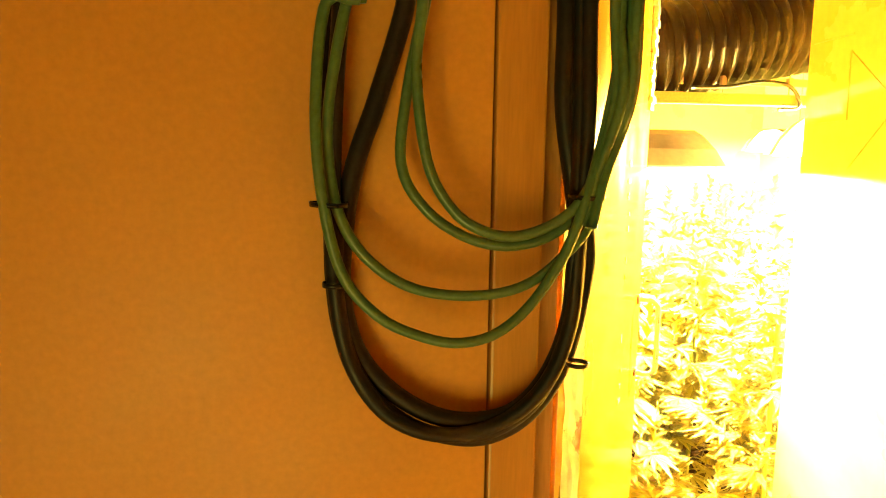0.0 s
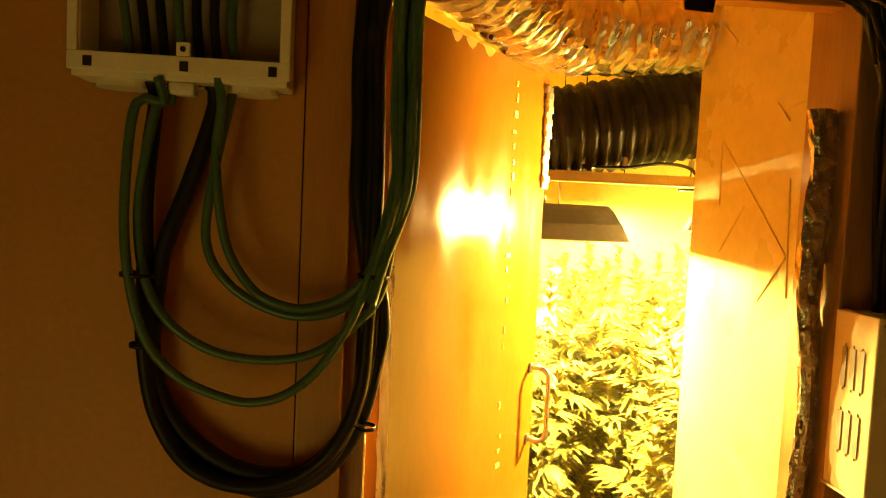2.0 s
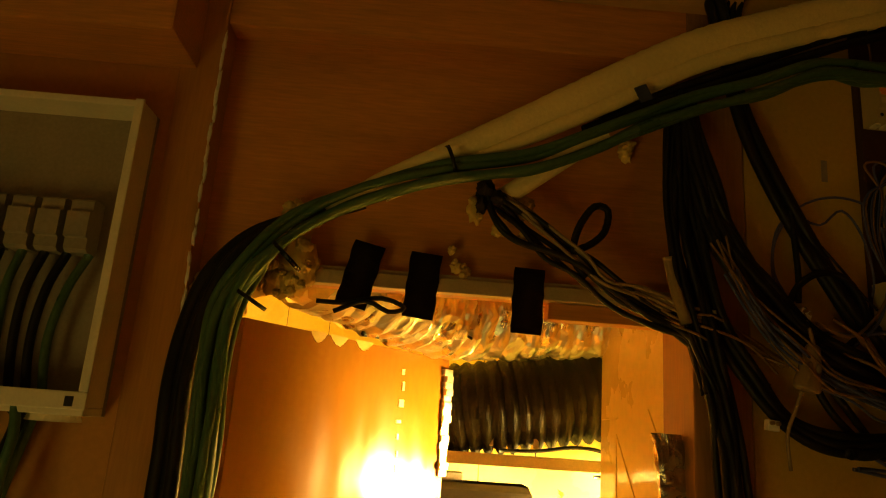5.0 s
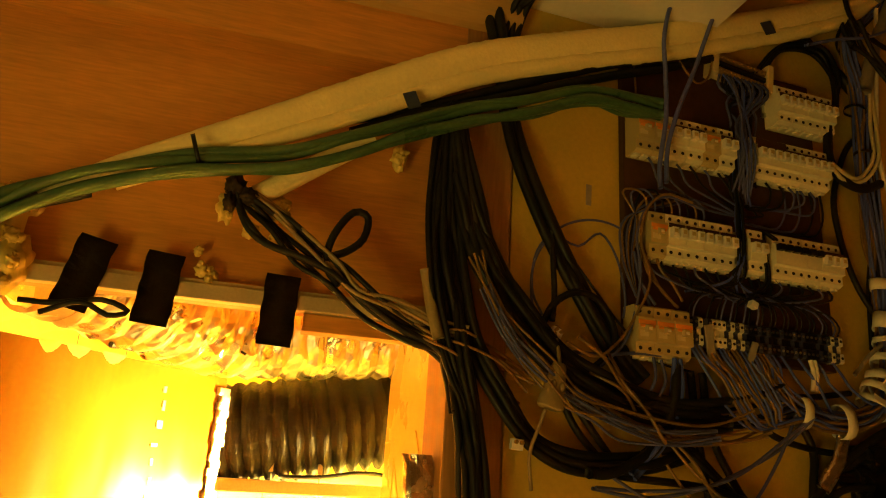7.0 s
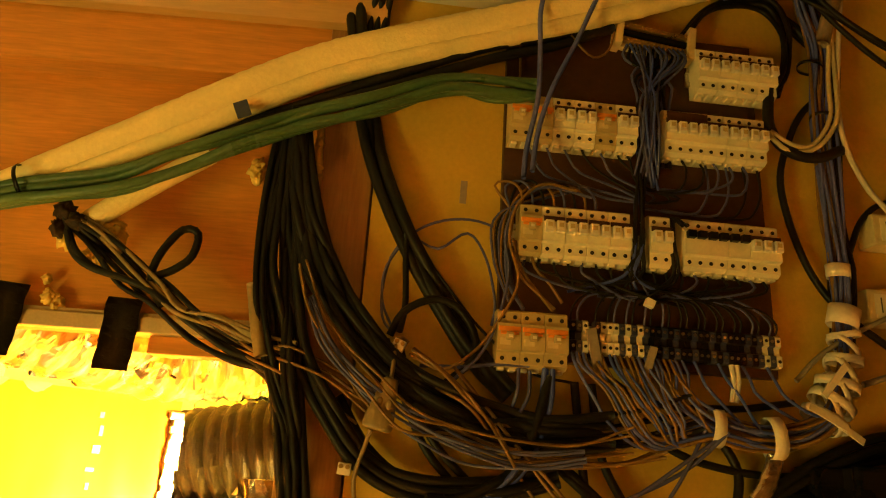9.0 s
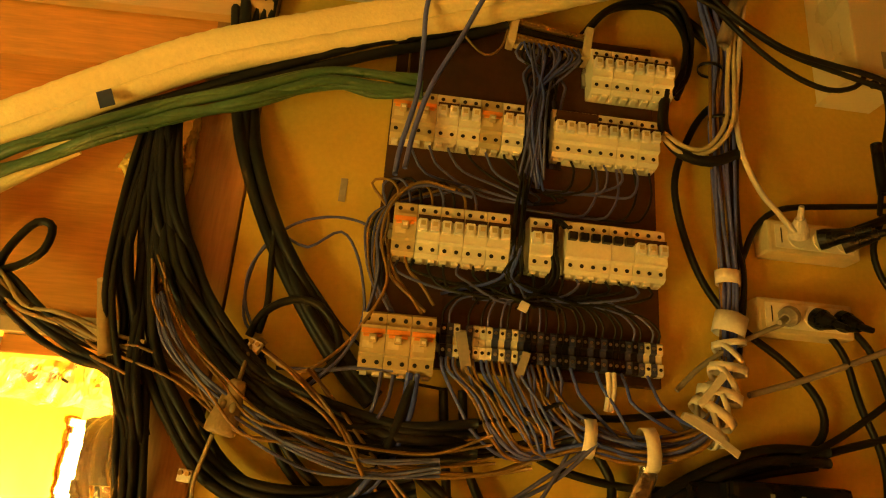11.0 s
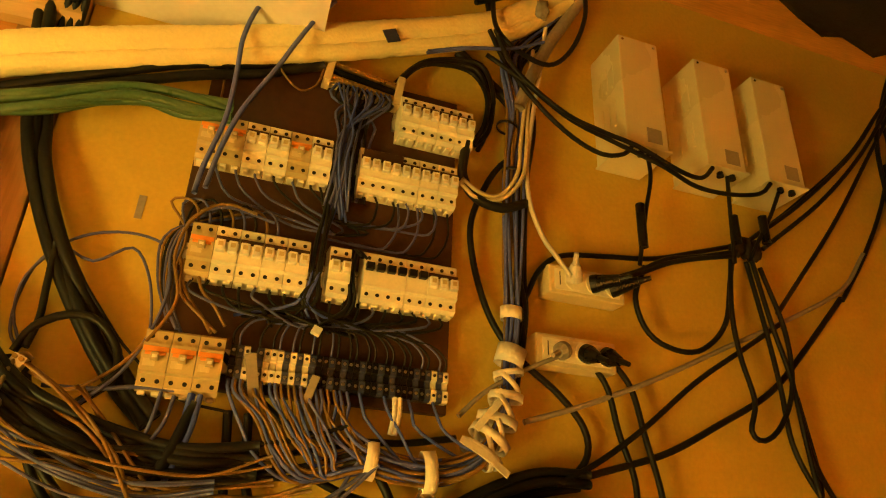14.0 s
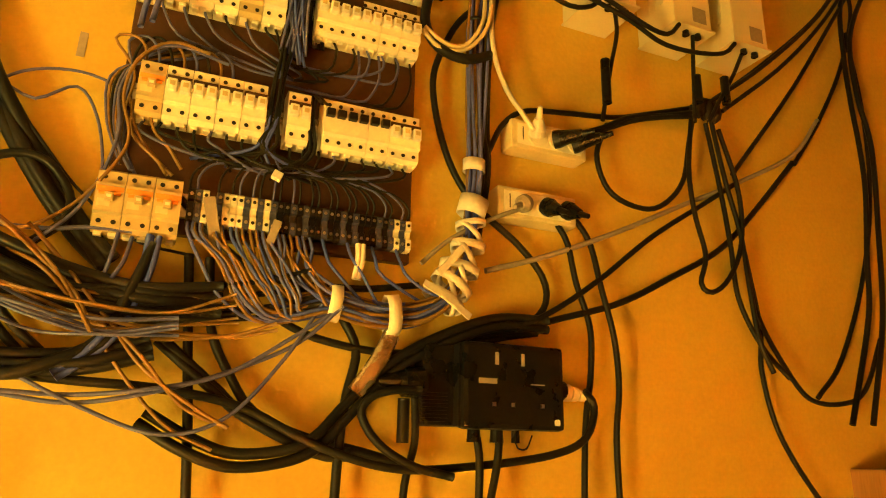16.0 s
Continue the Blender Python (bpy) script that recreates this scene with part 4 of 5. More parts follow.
run("grey_lead", GREY_P, 0.005, 0.035, [(2.137, 2.105), (2.255, 2.146), (2.399, 2.207), (2.565, 2.288), (2.722, 2.364), (2.904, 2.465), (3, 2.571)], label="dark grey lead crossing the cream wall")
run("black_lead", BLACK, 0.006, 0.03, [(2.074, 1.984), (2.171, 2.005), (2.277, 2.038), (2.405, 2.078), (2.523, 2.137), (2.656, 2.211), (2.762, 2.304), (2.906, 2.449)], label="black lead crossing the cream wall")
run("black_lead", BLACK, 0.005, 0.04, [(2.187, 2.011), (2.272, 2.055), (2.366, 2.119), (2.485, 2.212), (2.618, 2.298), (2.717, 2.362)], label="black lead crossing the cream wall")
run("black_lead", BLACK, 0.0055, 0.035, [(2.278, 2.21), (2.3, 2.176), (2.317, 2.106), (2.341, 2.029), (2.34, 1.952), (2.324, 1.859), (2.314, 1.687)], label="black lead hanging from a socket")
run("black_lead", BLACK, 0.0055, 0.035, [(2.314, 2.226), (2.348, 2.183), (2.365, 2.102), (2.387, 2.013), (2.393, 1.926), (2.384, 1.842), (2.388, 1.684)], label="black lead hanging from a socket")
run("grey_lead", GREY_P, 0.004, 0.05, [(2.216, 2.227), (2.161, 2.201), (2.109, 2.173), (2.06, 2.14), (2.019, 2.1)], label="grey lead from a grey plug")
run("black_lead", BLACK, 0.005, 0.035, [(2.722, 2.187), (2.737, 2.085), (2.792, 2), (2.852, 1.932), (2.944, 1.925), (3.027, 1.958), (3.097, 2.069)], label="black lead with a frayed end")
run("black_lead", BLACK, 0.005, 0.03, [(2.73, 2.213), (2.746, 2.065), (2.74, 1.976), (2.766, 1.861), (2.851, 1.748), (2.915, 1.687)], label="black lead hanging down the wall")
run("black_lead", BLACK, 0.005, 0.03, [(3.154, 2.848), (3.168, 2.629), (3.142, 2.404), (3.075, 2.193), (2.968, 2.013), (2.879, 1.934)], label="black lead hanging down the wall")

# lower cables round the black distribution box
run("black_lead", BLACK, 0.0062, 0.05, [(2.024, 1.907), (1.976, 1.903), (1.946, 1.891), (1.935, 1.867), (1.962, 1.829), (2.014, 1.799), (2.077, 1.784)], label="black lead with a cut end")
run("black_lead", BLACK, 0.0062, 0.045, [(2.317, 1.92), (2.335, 1.895), (2.314, 1.845), (2.254, 1.818), (2.125, 1.8), (1.99, 1.795), (1.875, 1.824), (1.772, 1.871), (1.672, 1.89), (1.562, 1.896), (1.472, 1.903)], label="black supply lead of the distribution box")
run("black_lead", BLACK, 0.0062, 0.05, [(2.118, 1.84), (2.12, 1.796), (2.116, 1.695)], label="black lead below the distribution box")
run("black_lead", BLACK, 0.0062, 0.05, [(2.156, 1.841), (2.149, 1.796), (2.127, 1.695)], label="black lead below the distribution box")
run("black_lead", BLACK, 0.006, 0.03, [(2.022, 1.896), (2.023, 1.834), (2.009, 1.771), (2.007, 1.696)], label="black lead hanging below the switchboard")
run("black_lead", BLACK, 0.007, 0.03, [(1.902, 2.009), (1.927, 1.961), (1.915, 1.895), (1.909, 1.832), (1.906, 1.699)], label="black lead hanging below the switchboard")
run("black_lead", BLACK, 0.0065, 0.03, [(1.681, 2.076), (1.693, 1.959), (1.706, 1.842), (1.718, 1.705)], label="black lead hanging below the switchboard")
run("black_lead", BLACK, 0.0065, 0.025, [(1.709, 2.076), (1.721, 1.977), (1.755, 1.91), (1.789, 1.867), (1.853, 1.838), (1.944, 1.817), (2.032, 1.795)], label="black lead hanging below the switchboard")
run("black_lead", BLACK, 0.0065, 0.03, [(1.659, 1.96), (1.734, 1.901), (1.782, 1.862), (1.878, 1.82), (1.926, 1.817)], n=2, spread=0.008, label="black lead below the switchboard")
run("black_lead", BLACK, 0.0075, 0.04, [(1.649, 1.857), (1.707, 1.824), (1.772, 1.806), (1.86, 1.823), (1.92, 1.879), (1.977, 1.938), (2.058, 1.986), (2.157, 2.022), (2.252, 2.025)], n=2, spread=0.01, label="thick black lead climbing behind the box")
run("black_lead", BLACK, 0.006, 0.03, [(1.8, 1.999), (1.867, 1.973), (1.97, 1.96), (2.062, 1.97), (2.161, 1.996), (2.236, 2.011)], label="black lead behind the distribution box")
run("black_lead", BLACK, 0.0055, 0.03, [(1.644, 2.17), (1.77, 2.062), (1.913, 2.053), (2.022, 2.069)], label="black lead behind the wires")
run("brown_wire", BROWN_W, 0.0026, 0.07, [(1.479, 2.06), (1.521, 2.023), (1.572, 1.972), (1.625, 1.906), (1.683, 1.854), (1.74, 1.821)], n=3, spread=0.03, label="brown wire hanging below the switchboard")
run("brown_wire", BROWN_W, 0.0026, 0.06, [(1.461, 2.018), (1.535, 1.998), (1.634, 1.979), (1.738, 1.985), (1.796, 2.006)], n=5, spread=0.03, label="brown wire sweeping under the switchboard")
run("grey_wire", GREY_W, 0.003, 0.06, [(1.484, 1.886), (1.566, 1.877), (1.653, 1.888), (1.745, 1.914), (1.83, 1.966), (1.891, 2.019)], n=2, spread=0.02, label="grey wire below the switchboard")
run("grey_wire", GREY_W, 0.0028, 0.06, [(1.492, 1.906), (1.58, 1.864), (1.673, 1.834), (1.751, 1.857), (1.817, 1.934), (1.866, 2.017)], label="grey wire below the switchboard")
run("black_lead", BLACK, 0.008, 0.06, [(1.47, 1.901), (1.503, 1.903), (1.542, 1.916), (1.587, 1.946), (1.617, 2.007), (1.635, 2.077)], n=2, spread=0.012, label="black lead with a moulded connector")
run("black_wire", BLACK, 0.004, 0.05, [(1.463, 1.992), (1.567, 1.989), (1.666, 1.995), (1.774, 2.006), (1.859, 2.034)], n=5, spread=0.03, label="black wire sweeping under the switchboard")
run("black_cable", BLACK, 0.006, 0.02, [(1.336, 2.033), (1.383, 1.965), (1.443, 1.923), (1.508, 1.912), (1.587, 1.932), (1.636, 1.981)], label="black cable in a bight below the wires")
run("black_cable", BLACK, 0.006, 0.03, [(1.403, 2.119), (1.435, 2.023), (1.472, 1.963), (1.531, 1.906)], n=2, spread=0.02, label="black cable below the wires")

# ---- sockets and plugs ----


def socket(x, z, w=0.158, h=0.056, d=0.042):
    t = tagged(new("power_socket"), "cream surface-mounted triple socket on the wall", "socket", group="wall sockets")
    t.matrix_world = wall_frame(x, z)
    bm = box(0, w, -d, 0, 0, h, 0.005)
    shell = part("housing", bm, IVORY, t)
    cover = part("cover_plate", box(0.012, w - 0.012, -d - 0.0008, -d + 0.001, h * 0.5 - 0.02, h * 0.5 + 0.02, 0.0005), PLASTIC, shell)
    part("switch_slot", box(0.022, 0.0235, -d - 0.0016, -d, h * 0.3, h * 0.75), DARK_HOLE, shell)
    for k in (0.33, 0.60, 0.85):
        bm = bmesh.new()
        cyl(bm, 0.019, 0.003, Matrix.Translation((w * k, -d - 0.0012, h * 0.5)) @ Matrix.Rotation(math.pi / 2, 4, "X"), seg=24)
        part("outlet", bm, PLASTIC, t)
    return t


socket(2.184, 2.337)
socket(2.156, 2.204)


def plug(name, x, z, off, mat, label, out=(0, -1, 0), r=0.018, length=0.036):
    """A round plug: disc, grip and cord sleeve, pointing out of the wall along out."""
    t = tagged(new(name), label, "plug")
    q = Vector((0, 0, 1)).rotation_difference(Vector(out).normalized())
    t.matrix_world = Matrix.Translation(on(x, z, off)) @ q.to_matrix().to_4x4()
    bm = bmesh.new()
    cyl(bm, r, 0.012, Matrix.Translation((0, 0, 0.006)), r * 0.96, 20)
    part("face", bm, mat, t, smooth=False)
    bm = bmesh.new()
    cyl(bm, r * 0.92, length, Matrix.Translation((0, 0, 0.012 + length / 2)), r * 0.5, 16)
    part("grip", bm, mat, t)
    bm = bmesh.new()
    cyl(bm, r * 0.36, 0.022, Matrix.Translation((0, 0, 0.012 + length + 0.011)), r * 0.26, 12)
    part("cord_sleeve", bm, mat, t)


plug("white_plug", 2.236, 2.366, 0.046, WHITE_W, "flat white plug in the upper socket", (-0.35, -1, 0.9), 0.016, 0.02)
plug("black_plug", 2.272, 2.364, 0.046, BLACK_P, "black plug in the upper socket", (0.75, -0.75, 0.05), 0.017, 0.04)
plug("black_plug", 2.312, 2.362, 0.046, BLACK_P, "black plug in the upper socket", (0.75, -0.75, 0.15), 0.017, 0.04)
plug("grey_plug", 2.209, 2.232, 0.046, GREY_P, "flat grey plug in the lower socket", (-0.5, -0.35, -0.3), 0.016, 0.008)
plug("black_plug", 2.252, 2.232, 0.046, BLACK_P, "black plug in the lower socket", (0.25, -1, -0.5), 0.017, 0.024)
plug("black_plug", 2.292, 2.232, 0.046, BLACK_P, "black plug in the lower socket", (0.25, -1, -0.5), 0.017, 0.024)

# ---- lamp ballasts ----


def ballast_parts(t, w, d, h, slot):
    case = part("case", box(0, w, -d, 0, 0, h, 0.003), STEEL_WHITE, t)
    part("flange", box(-0.004, w + 0.006, -d - 0.004, -0.001, -0.004, 0.0, 0.0008), STEEL_WHITE, t)
    for side in (-0.0006, w + 0.0006):
        for row in range(2):
            for k in range(3):
                bm = bmesh.new()
                y, z0 = -d * (0.3 + 0.2 * k), h * (0.2 + 0.36 * row)
                add_box(bm, side - 0.0008, side + 0.0008, y - 0.0055, y + 0.0055, z0, z0 + h * 0.26)
                bmesh.ops.bevel(bm, geom=[e for e in bm.edges if abs(e.verts[0].co.x - e.verts[1].co.x) > 1e-4], offset=0.005, segments=4, affect="EDGES")
                part("vent_slot", bm, slot, case)
    part("rating_label", box(w * 0.5, w * 0.86, -d - 0.0008, -d, 0.012, 0.046), GREY_P, case, "small brown-grey label")
    for k in (0.42, 0.74):
        bm = bmesh.new()
        cyl(bm, 0.0075, 0.012, Matrix.Translation((w * k, -d * 0.86, -0.008)), 0.006, 12)
        part("cable_gland", bm, BLACK_P, t, "black cable gland")
    for k in (0.1, 0.9):
        bm = bmesh.new()
        cyl(bm, 0.003, 0.003, Matrix.Translation((w * k, -d - 0.0005, h * 0.96)) @ Matrix.Rotation(math.pi / 2, 4, "X"), seg=8)
        part("screw", bm, STEEL, case)


bal = tagged(new("lamp_ballast"), "white steel lamp ballast box on the cream wall", "ballast", group="lamp ballasts")
ballast_parts(bal, 0.096, 0.11, 0.27, STEEL_WHITE)
bal.matrix_world = wall_frame(2.328, 2.65)
for bx in (2.518, 2.674):
    copy_thing(bal, wall_frame(bx, 2.648))
low = tagged(new("lamp_ballast"), "white steel ballast with slotted sides beside the doorway", "ballast", group="lamp ballasts")
ballast_parts(low, 0.1, 0.10, 0.29, GREY_P)
low.matrix_world = Matrix.Translation((1.251, 0.944, 1.287))

# cord couplers on the ballast leads
for x, z, dz in ((2.362, 2.482, 0.045), (2.585, 2.52, 0.03), (2.66, 2.535, 0.03), (1.985, 1.86, 0.03), (1.40, 1.72, 0.05)):
    v, f = sweep(spline([on(x, z + dz, 0.09), on(x, z + dz * 0.6, 0.09), on(x, z, 0.09), on(x, z - dz, 0.09)]), 0.0088, 10)
    tagged(finish("cord_coupler", v, f, BLACK_P, smooth=True), "moulded black cord coupler", "coupler", group="cord couplers")
for k, (x, z) in enumerate(((2.632, 2.50), (2.652, 2.497), (2.615, 2.503))):
    lump("tape_knot", BLACK_CLOTH, on(x, z, 0.06), (0.013, 0.014, 0.024), 11 + k, amount=0.3)
for o in [o for o in bpy.data.objects if o.name.startswith("tape_knot")]:
    tagged(o, "knot of black leads bound together", "knot", group="tape knots")

# ---- black distribution box ----
dist = tagged(new("distribution_box"), "black plastic distribution box with sockets and glands", "distribution box")
dist.matrix_world = wall_frame(2.028, 1.856)
part("base", box(0.0, 0.222, -0.05, 0, 0.0, 0.122, 0.006), BLACK_P, dist)
lid = part("lid", box(0.05, 0.226, -0.078, -0.05, -0.004, 0.126, 0.008), BLACK_P, dist)
part("lid_seam", box(0.046, 0.0495, -0.07, -0.048, 0.0, 0.122, 0.001), BLACK_P, dist)
for k in range(9):
    part("rib", box(-0.006, 0.036, -0.054, -0.046, 0.006 + k * 0.0052, 0.0085 + k * 0.0052), BLACK_P, dist)
for x in (0.103, 0.148):
    part("switch_window", box(x, x + 0.006, -0.0795, -0.077, 0.092, 0.111, 0.0004), GREY_P, lid)
for x in (0.098, 0.13, 0.182):
    part("lock_screw", box(x, x + 0.006, -0.0795, -0.077, 0.030, 0.036, 0.0005), STEEL, lid)
part("maker_plate", box(0.075, 0.106, -0.0788, -0.0775, 0.063, 0.071), GREY_P, lid, "pale printed plate")
part("print_line", box(0.165, 0.19, -0.0786, -0.0775, 0.064, 0.066), GREY_P, lid)
part("corner_plug", box(0.206, 0.216, -0.079, -0.076, 0.004, 0.014, 0.003), TAPE, lid)
for x, r in ((0.083, 0.011), (0.122, 0.011), (0.155, 0.007)):
    bm = bmesh.new()
    cyl(bm, r, 0.022, Matrix.Translation((x, -0.045, -0.011)), r * 0.85, 12)
    part("cable_gland", bm, BLACK_P, dist)
v, f = sweep(spline([(0.155, -0.045, -0.02), (0.16, -0.045, -0.03), (0.175, -0.045, -0.03), (0.185, -0.045, -0.01)]), 0.0014, 6)
finish("seal_strap", v, f, BLACK, dist, smooth=True)
bm = bmesh.new()
cyl(bm, 0.022, 0.03, Matrix.Translation((-0.015, -0.035, 0.062)) @ Matrix.Rotation(math.pi / 2, 4, "Y"), 0.024, 18)
cyl(bm, 0.009, 0.05, Matrix.Translation((-0.05, -0.035, 0.062)) @ Matrix.Rotation(math.pi / 2, 4, "Y"), 0.020, 16)
part("inlet_plug", bm, BLACK_P, dist)
bm = bmesh.new()
cyl(bm, 0.020, 0.03, Matrix.Translation((0.236, -0.035, 0.062)) @ Matrix.Rotation(math.pi / 2, 4, "Y"), 0.016, 18)
part("outlet_plug", bm, BLACK_P, dist)
bm = bmesh.new()
for k in range(3):
    cyl(bm, 0.0155 - 0.003 * k, 0.012, Matrix.Translation((0.255 + 0.016 * k, -0.035, 0.060 - 0.002 * k)) @ Matrix.Rotation(math.pi / 2 + 0.1, 4, "Y"), 0.0145 - 0.003 * k, 16)
part("white_tape", bm, TAPE, dist, "white tape rings on the plug")
# clear sleeve with a frayed end, hung over the wires
v, f = sweep(spline([on(1.975, 1.985, 0.05), on(1.958, 1.95, 0.055), on(1.94, 1.92, 0.05), on(1.925, 1.898, 0.045)]), 0.0135, 12, 0.5)
tagged(finish("cable_sleeve", v, f, FOIL_DARK, smooth=True), "flattened grey plastic sleeve over cables", "sleeve")

# ---- pull switch, connectors and small things on the cream wall ----
pear = tagged(new("pear_switch"), "grey pear-shaped cord switch hanging on the wall", "switch")
pear.matrix_world = Matrix.Translation(on(1.396, 1.985, 0.085)) @ Matrix.Rotation(radians(12), 4, "Y")
prof = spline([(0.0, 0, 0.072), (0.010, 0, 0.070), (0.0135, 0, 0.055), (0.018, 0, 0.03), (0.021, 0, 0.010), (0.018, 0, 0.001), (0.0, 0, 0.0)], 0.004)
ang = 20
vs = [(p[0] * math.cos(2 * math.pi * k / ang), 0.62 * p[0] * math.sin(2 * math.pi * k / ang), p[2]) for p in prof for k in range(ang)]
fs = [(i * ang + k, i * ang + (k + 1) % ang, (i + 1) * ang + (k + 1) % ang, (i + 1) * ang + k) for i in range(len(prof) - 1) for k in range(ang)]
finish("housing", vs, fs, PEAR, pear, smooth=True)
for x in (-0.006, 0.008):
    bm = bmesh.new()
    bmesh.ops.create_uvsphere(bm, u_segments=12, v_segments=8, radius=0.006, matrix=Matrix.Translation((x, -0.0095, 0.036)) @ Matrix.Diagonal((0.8, 0.6, 1.2, 1)))
    part("button", bm, PEAR, pear, smooth=True)
v, f = sweep(spline([on(1.411, 2.055, 0.085), on(1.412, 2.08, 0.075), on(1.413, 2.105, 0.06), on(1.42, 2.118, 0.05), on(1.43, 2.112, 0.045)]), 0.003, 8)
tagged(finish("switch_cord", v, f, PEAR, smooth=True), "grey cord of the pear switch", "cord")
v, f = sweep(spline([on(1.389, 1.985, 0.085), on(1.382, 1.96, 0.08), on(1.372, 1.92, 0.07), on(1.38, 1.87, 0.06)]), 0.003, 8)
tagged(finish("switch_cord", v, f, PEAR, smooth=True), "grey cord of the pear switch", "cord")
for x, z, rot in ((1.417, 2.106, 0.4), (1.357, 1.933, 0.1)):
    c = tagged(new("wire_connector"), "small white screw connector on loose wires", "connector", group="wire connectors")
    c.matrix_world = Matrix.Translation(on(x, z, 0.055)) @ Matrix.Rotation(rot, 4, "Y")
    part("block", box(-0.009, 0.009, -0.007, 0.007, -0.008, 0.008, 0.0015), TAPE, c)
    for k in (-0.0045, 0.0045):
        bm = bmesh.new()
        cyl(bm, 0.003, 0.01, Matrix.Translation((k, -0.008, 0.003)) @ Matrix.Rotation(math.pi / 2, 4, "X"), seg=10)
        part("clamp_screw", bm, BRASS, c)
t = tagged(part("wall_tape", box(-0.0055, 0.0055, -0.0015, 0, -0.02, 0.02, 0.0004), GREY_P), "short strip of grey tape on the wall", "tape")
t.matrix_world = wall_frame(1.501, 2.375)
t.matrix_world = t.matrix_world @ Matrix.Rotation(0.02, 4, "Y")
# black hood-like bag under the high ceiling
lump("black_tub", BLACK_CLOTH, (2.93, 0.66, 3.10), (0.33, 0.2, 0.15), 21, amount=0.03)
tagged(bpy.data.objects["black_tub"], "rounded black plastic tub under the ceiling", "tub")
part_box = tagged(part("wooden_ledge", box(2.985, 3.5, 0.93, 1.04, 1.2, 1.80, 0.004), WOOD), "brown wooden cabinet corner against the wall", "cabinet")

# ---- consumer unit beside the loops ----
unit = tagged(new("fuse_box"), "open white plastic fuse box frame on the wall", "fuse box")
unit.matrix_world = Matrix.Translation((0.054, 0.955, 1.874))
UW, UD, UH = 0.296, 0.075, 0.49
part("back_plate", box(0.0, UW, -0.012, -0.002, 0, UH), GREY_P, unit)
part("bottom_wall", box(0.0, UW, -UD, -0.012, 0.0, 0.012, 0.002), PLASTIC, unit)
part("top_wall", box(0.0, UW, -UD, -0.012, UH - 0.012, UH, 0.002), PLASTIC, unit)
part("side_wall", box(0.0, 0.012, -UD, -0.012, 0.012, UH - 0.012, 0.002), PLASTIC, unit)
part("side_wall", box(UW - 0.012, UW, -UD, -0.012, 0.012, UH - 0.012, 0.002), PLASTIC, unit)
part("lower_rim", box(-0.004, UW + 0.004, -UD - 0.006, -UD, 0.008, 0.034, 0.002), PLASTIC, unit)
part("side_rim", box(UW - 0.010, UW + 0.004, -UD - 0.006, -UD, 0.034, UH, 0.002), PLASTIC, unit)
part("side_rim", box(-0.004, 0.010, -UD - 0.006, -UD, 0.034, UH, 0.002), PLASTIC, unit)
part("screw_tab", box(0.142, 0.162, -UD - 0.005, -UD + 0.004, 0.034, 0.054, 0.003), PLASTIC, unit)
bm = bmesh.new()
cyl(bm, 0.004, 0.002, Matrix.Translation((0.152, -UD - 0.0055, 0.044)) @ Matrix.Rotation(math.pi / 2, 4, "X"), seg=10)
part("tab_hole", bm, DARK_HOLE, unit)
for x in (0.018, 0.148, 0.27):
    part("latch_slot", box(x, x + 0.012, -UD - 0.0068, -UD - 0.004, 0.013, 0.027), DARK_HOLE, unit)
part("release_knob", box(0.128, 0.166, -UD + 0.004, -UD + 0.03, -0.018, 0.0, 0.006), TAPE, unit, "white release knob")
for x in (0.06, 0.24):
    bm = bmesh.new()
    cyl(bm, 0.04, 0.012, Matrix.Translation((x, -0.04, -0.004)) @ Matrix.Diagonal((1, 0.7, 1, 1)), 0.036, 20)
    part("cable_bush", bm, PLASTIC, unit)
for k in range(5):
    part("breaker_module", extrude_x(BREAKER_OUTLINE, 0.035), GREY_P, unit).location = (0.03 + k * 0.045, 0.0, 0.24)
for k in range(7):
    v, f = sweep(spline([(0.04 + k * 0.034, -0.04, 0.24), (0.045 + k * 0.03, -0.05, 0.18), (0.06 + k * 0.025, -0.045, 0.1), (0.07 + k * 0.025, -0.04, 0.0)]), 0.007, 8)
    finish("inner_cable", v, f, BLACK if k % 3 else GREEN, unit, smooth=True)

# ---- above and around the doorway ----
setting("door_stop_left", box(0.44, 0.478, 0.985, 1.06, 0, 2.08, 0.003), WOOD, "brown inner door frame", "door frame")
rail_ob = tagged(new("aluminium_rail"), "dull aluminium strip along the door head", "rail")
part("strip", box(0.60, 1.26, 0.976, 0.999, 2.1105, 2.135, 0.002), ALU, rail_ob)
part("lip", box(0.60, 1.26, 0.982, 0.999, 2.1355, 2.142, 0.001), ALU, rail_ob)
for x, z, rot in ((0.712, 2.128, 12), (0.815, 2.118, 4), (0.991, 2.106, 1)):
    t = tagged(new("cloth_tape"), "strip of black tape hanging from the door head", "tape", group="black tape strips")
    t.matrix_world = Matrix.Translation((x, 0.971, z)) @ Matrix.Rotation(radians(rot), 4, "Y")
    bm = bmesh.new()
    n = 10
    rows_ = []
    for k in range(n + 1):
        zz = 0.055 - 0.11 * k / n
        yy = -0.0015 * math.sin(k * 0.9) - 0.002
        rows_.append([bm.verts.new((sx * (0.026 + 0.001 * math.sin(k * 1.7 + sx)), yy + 0.002 * sx, zz)) for sx in (-1, 0, 1)])
    for a, b in zip(rows_, rows_[1:]):
        for i in range(2):
            bm.faces.new((a[i], a[i + 1], b[i + 1], b[i]))
    bmesh.ops.solidify(bm, geom=bm.faces[:], thickness=0.0012)
    part("strip", bm, BLACK_CLOTH, t, smooth=True)
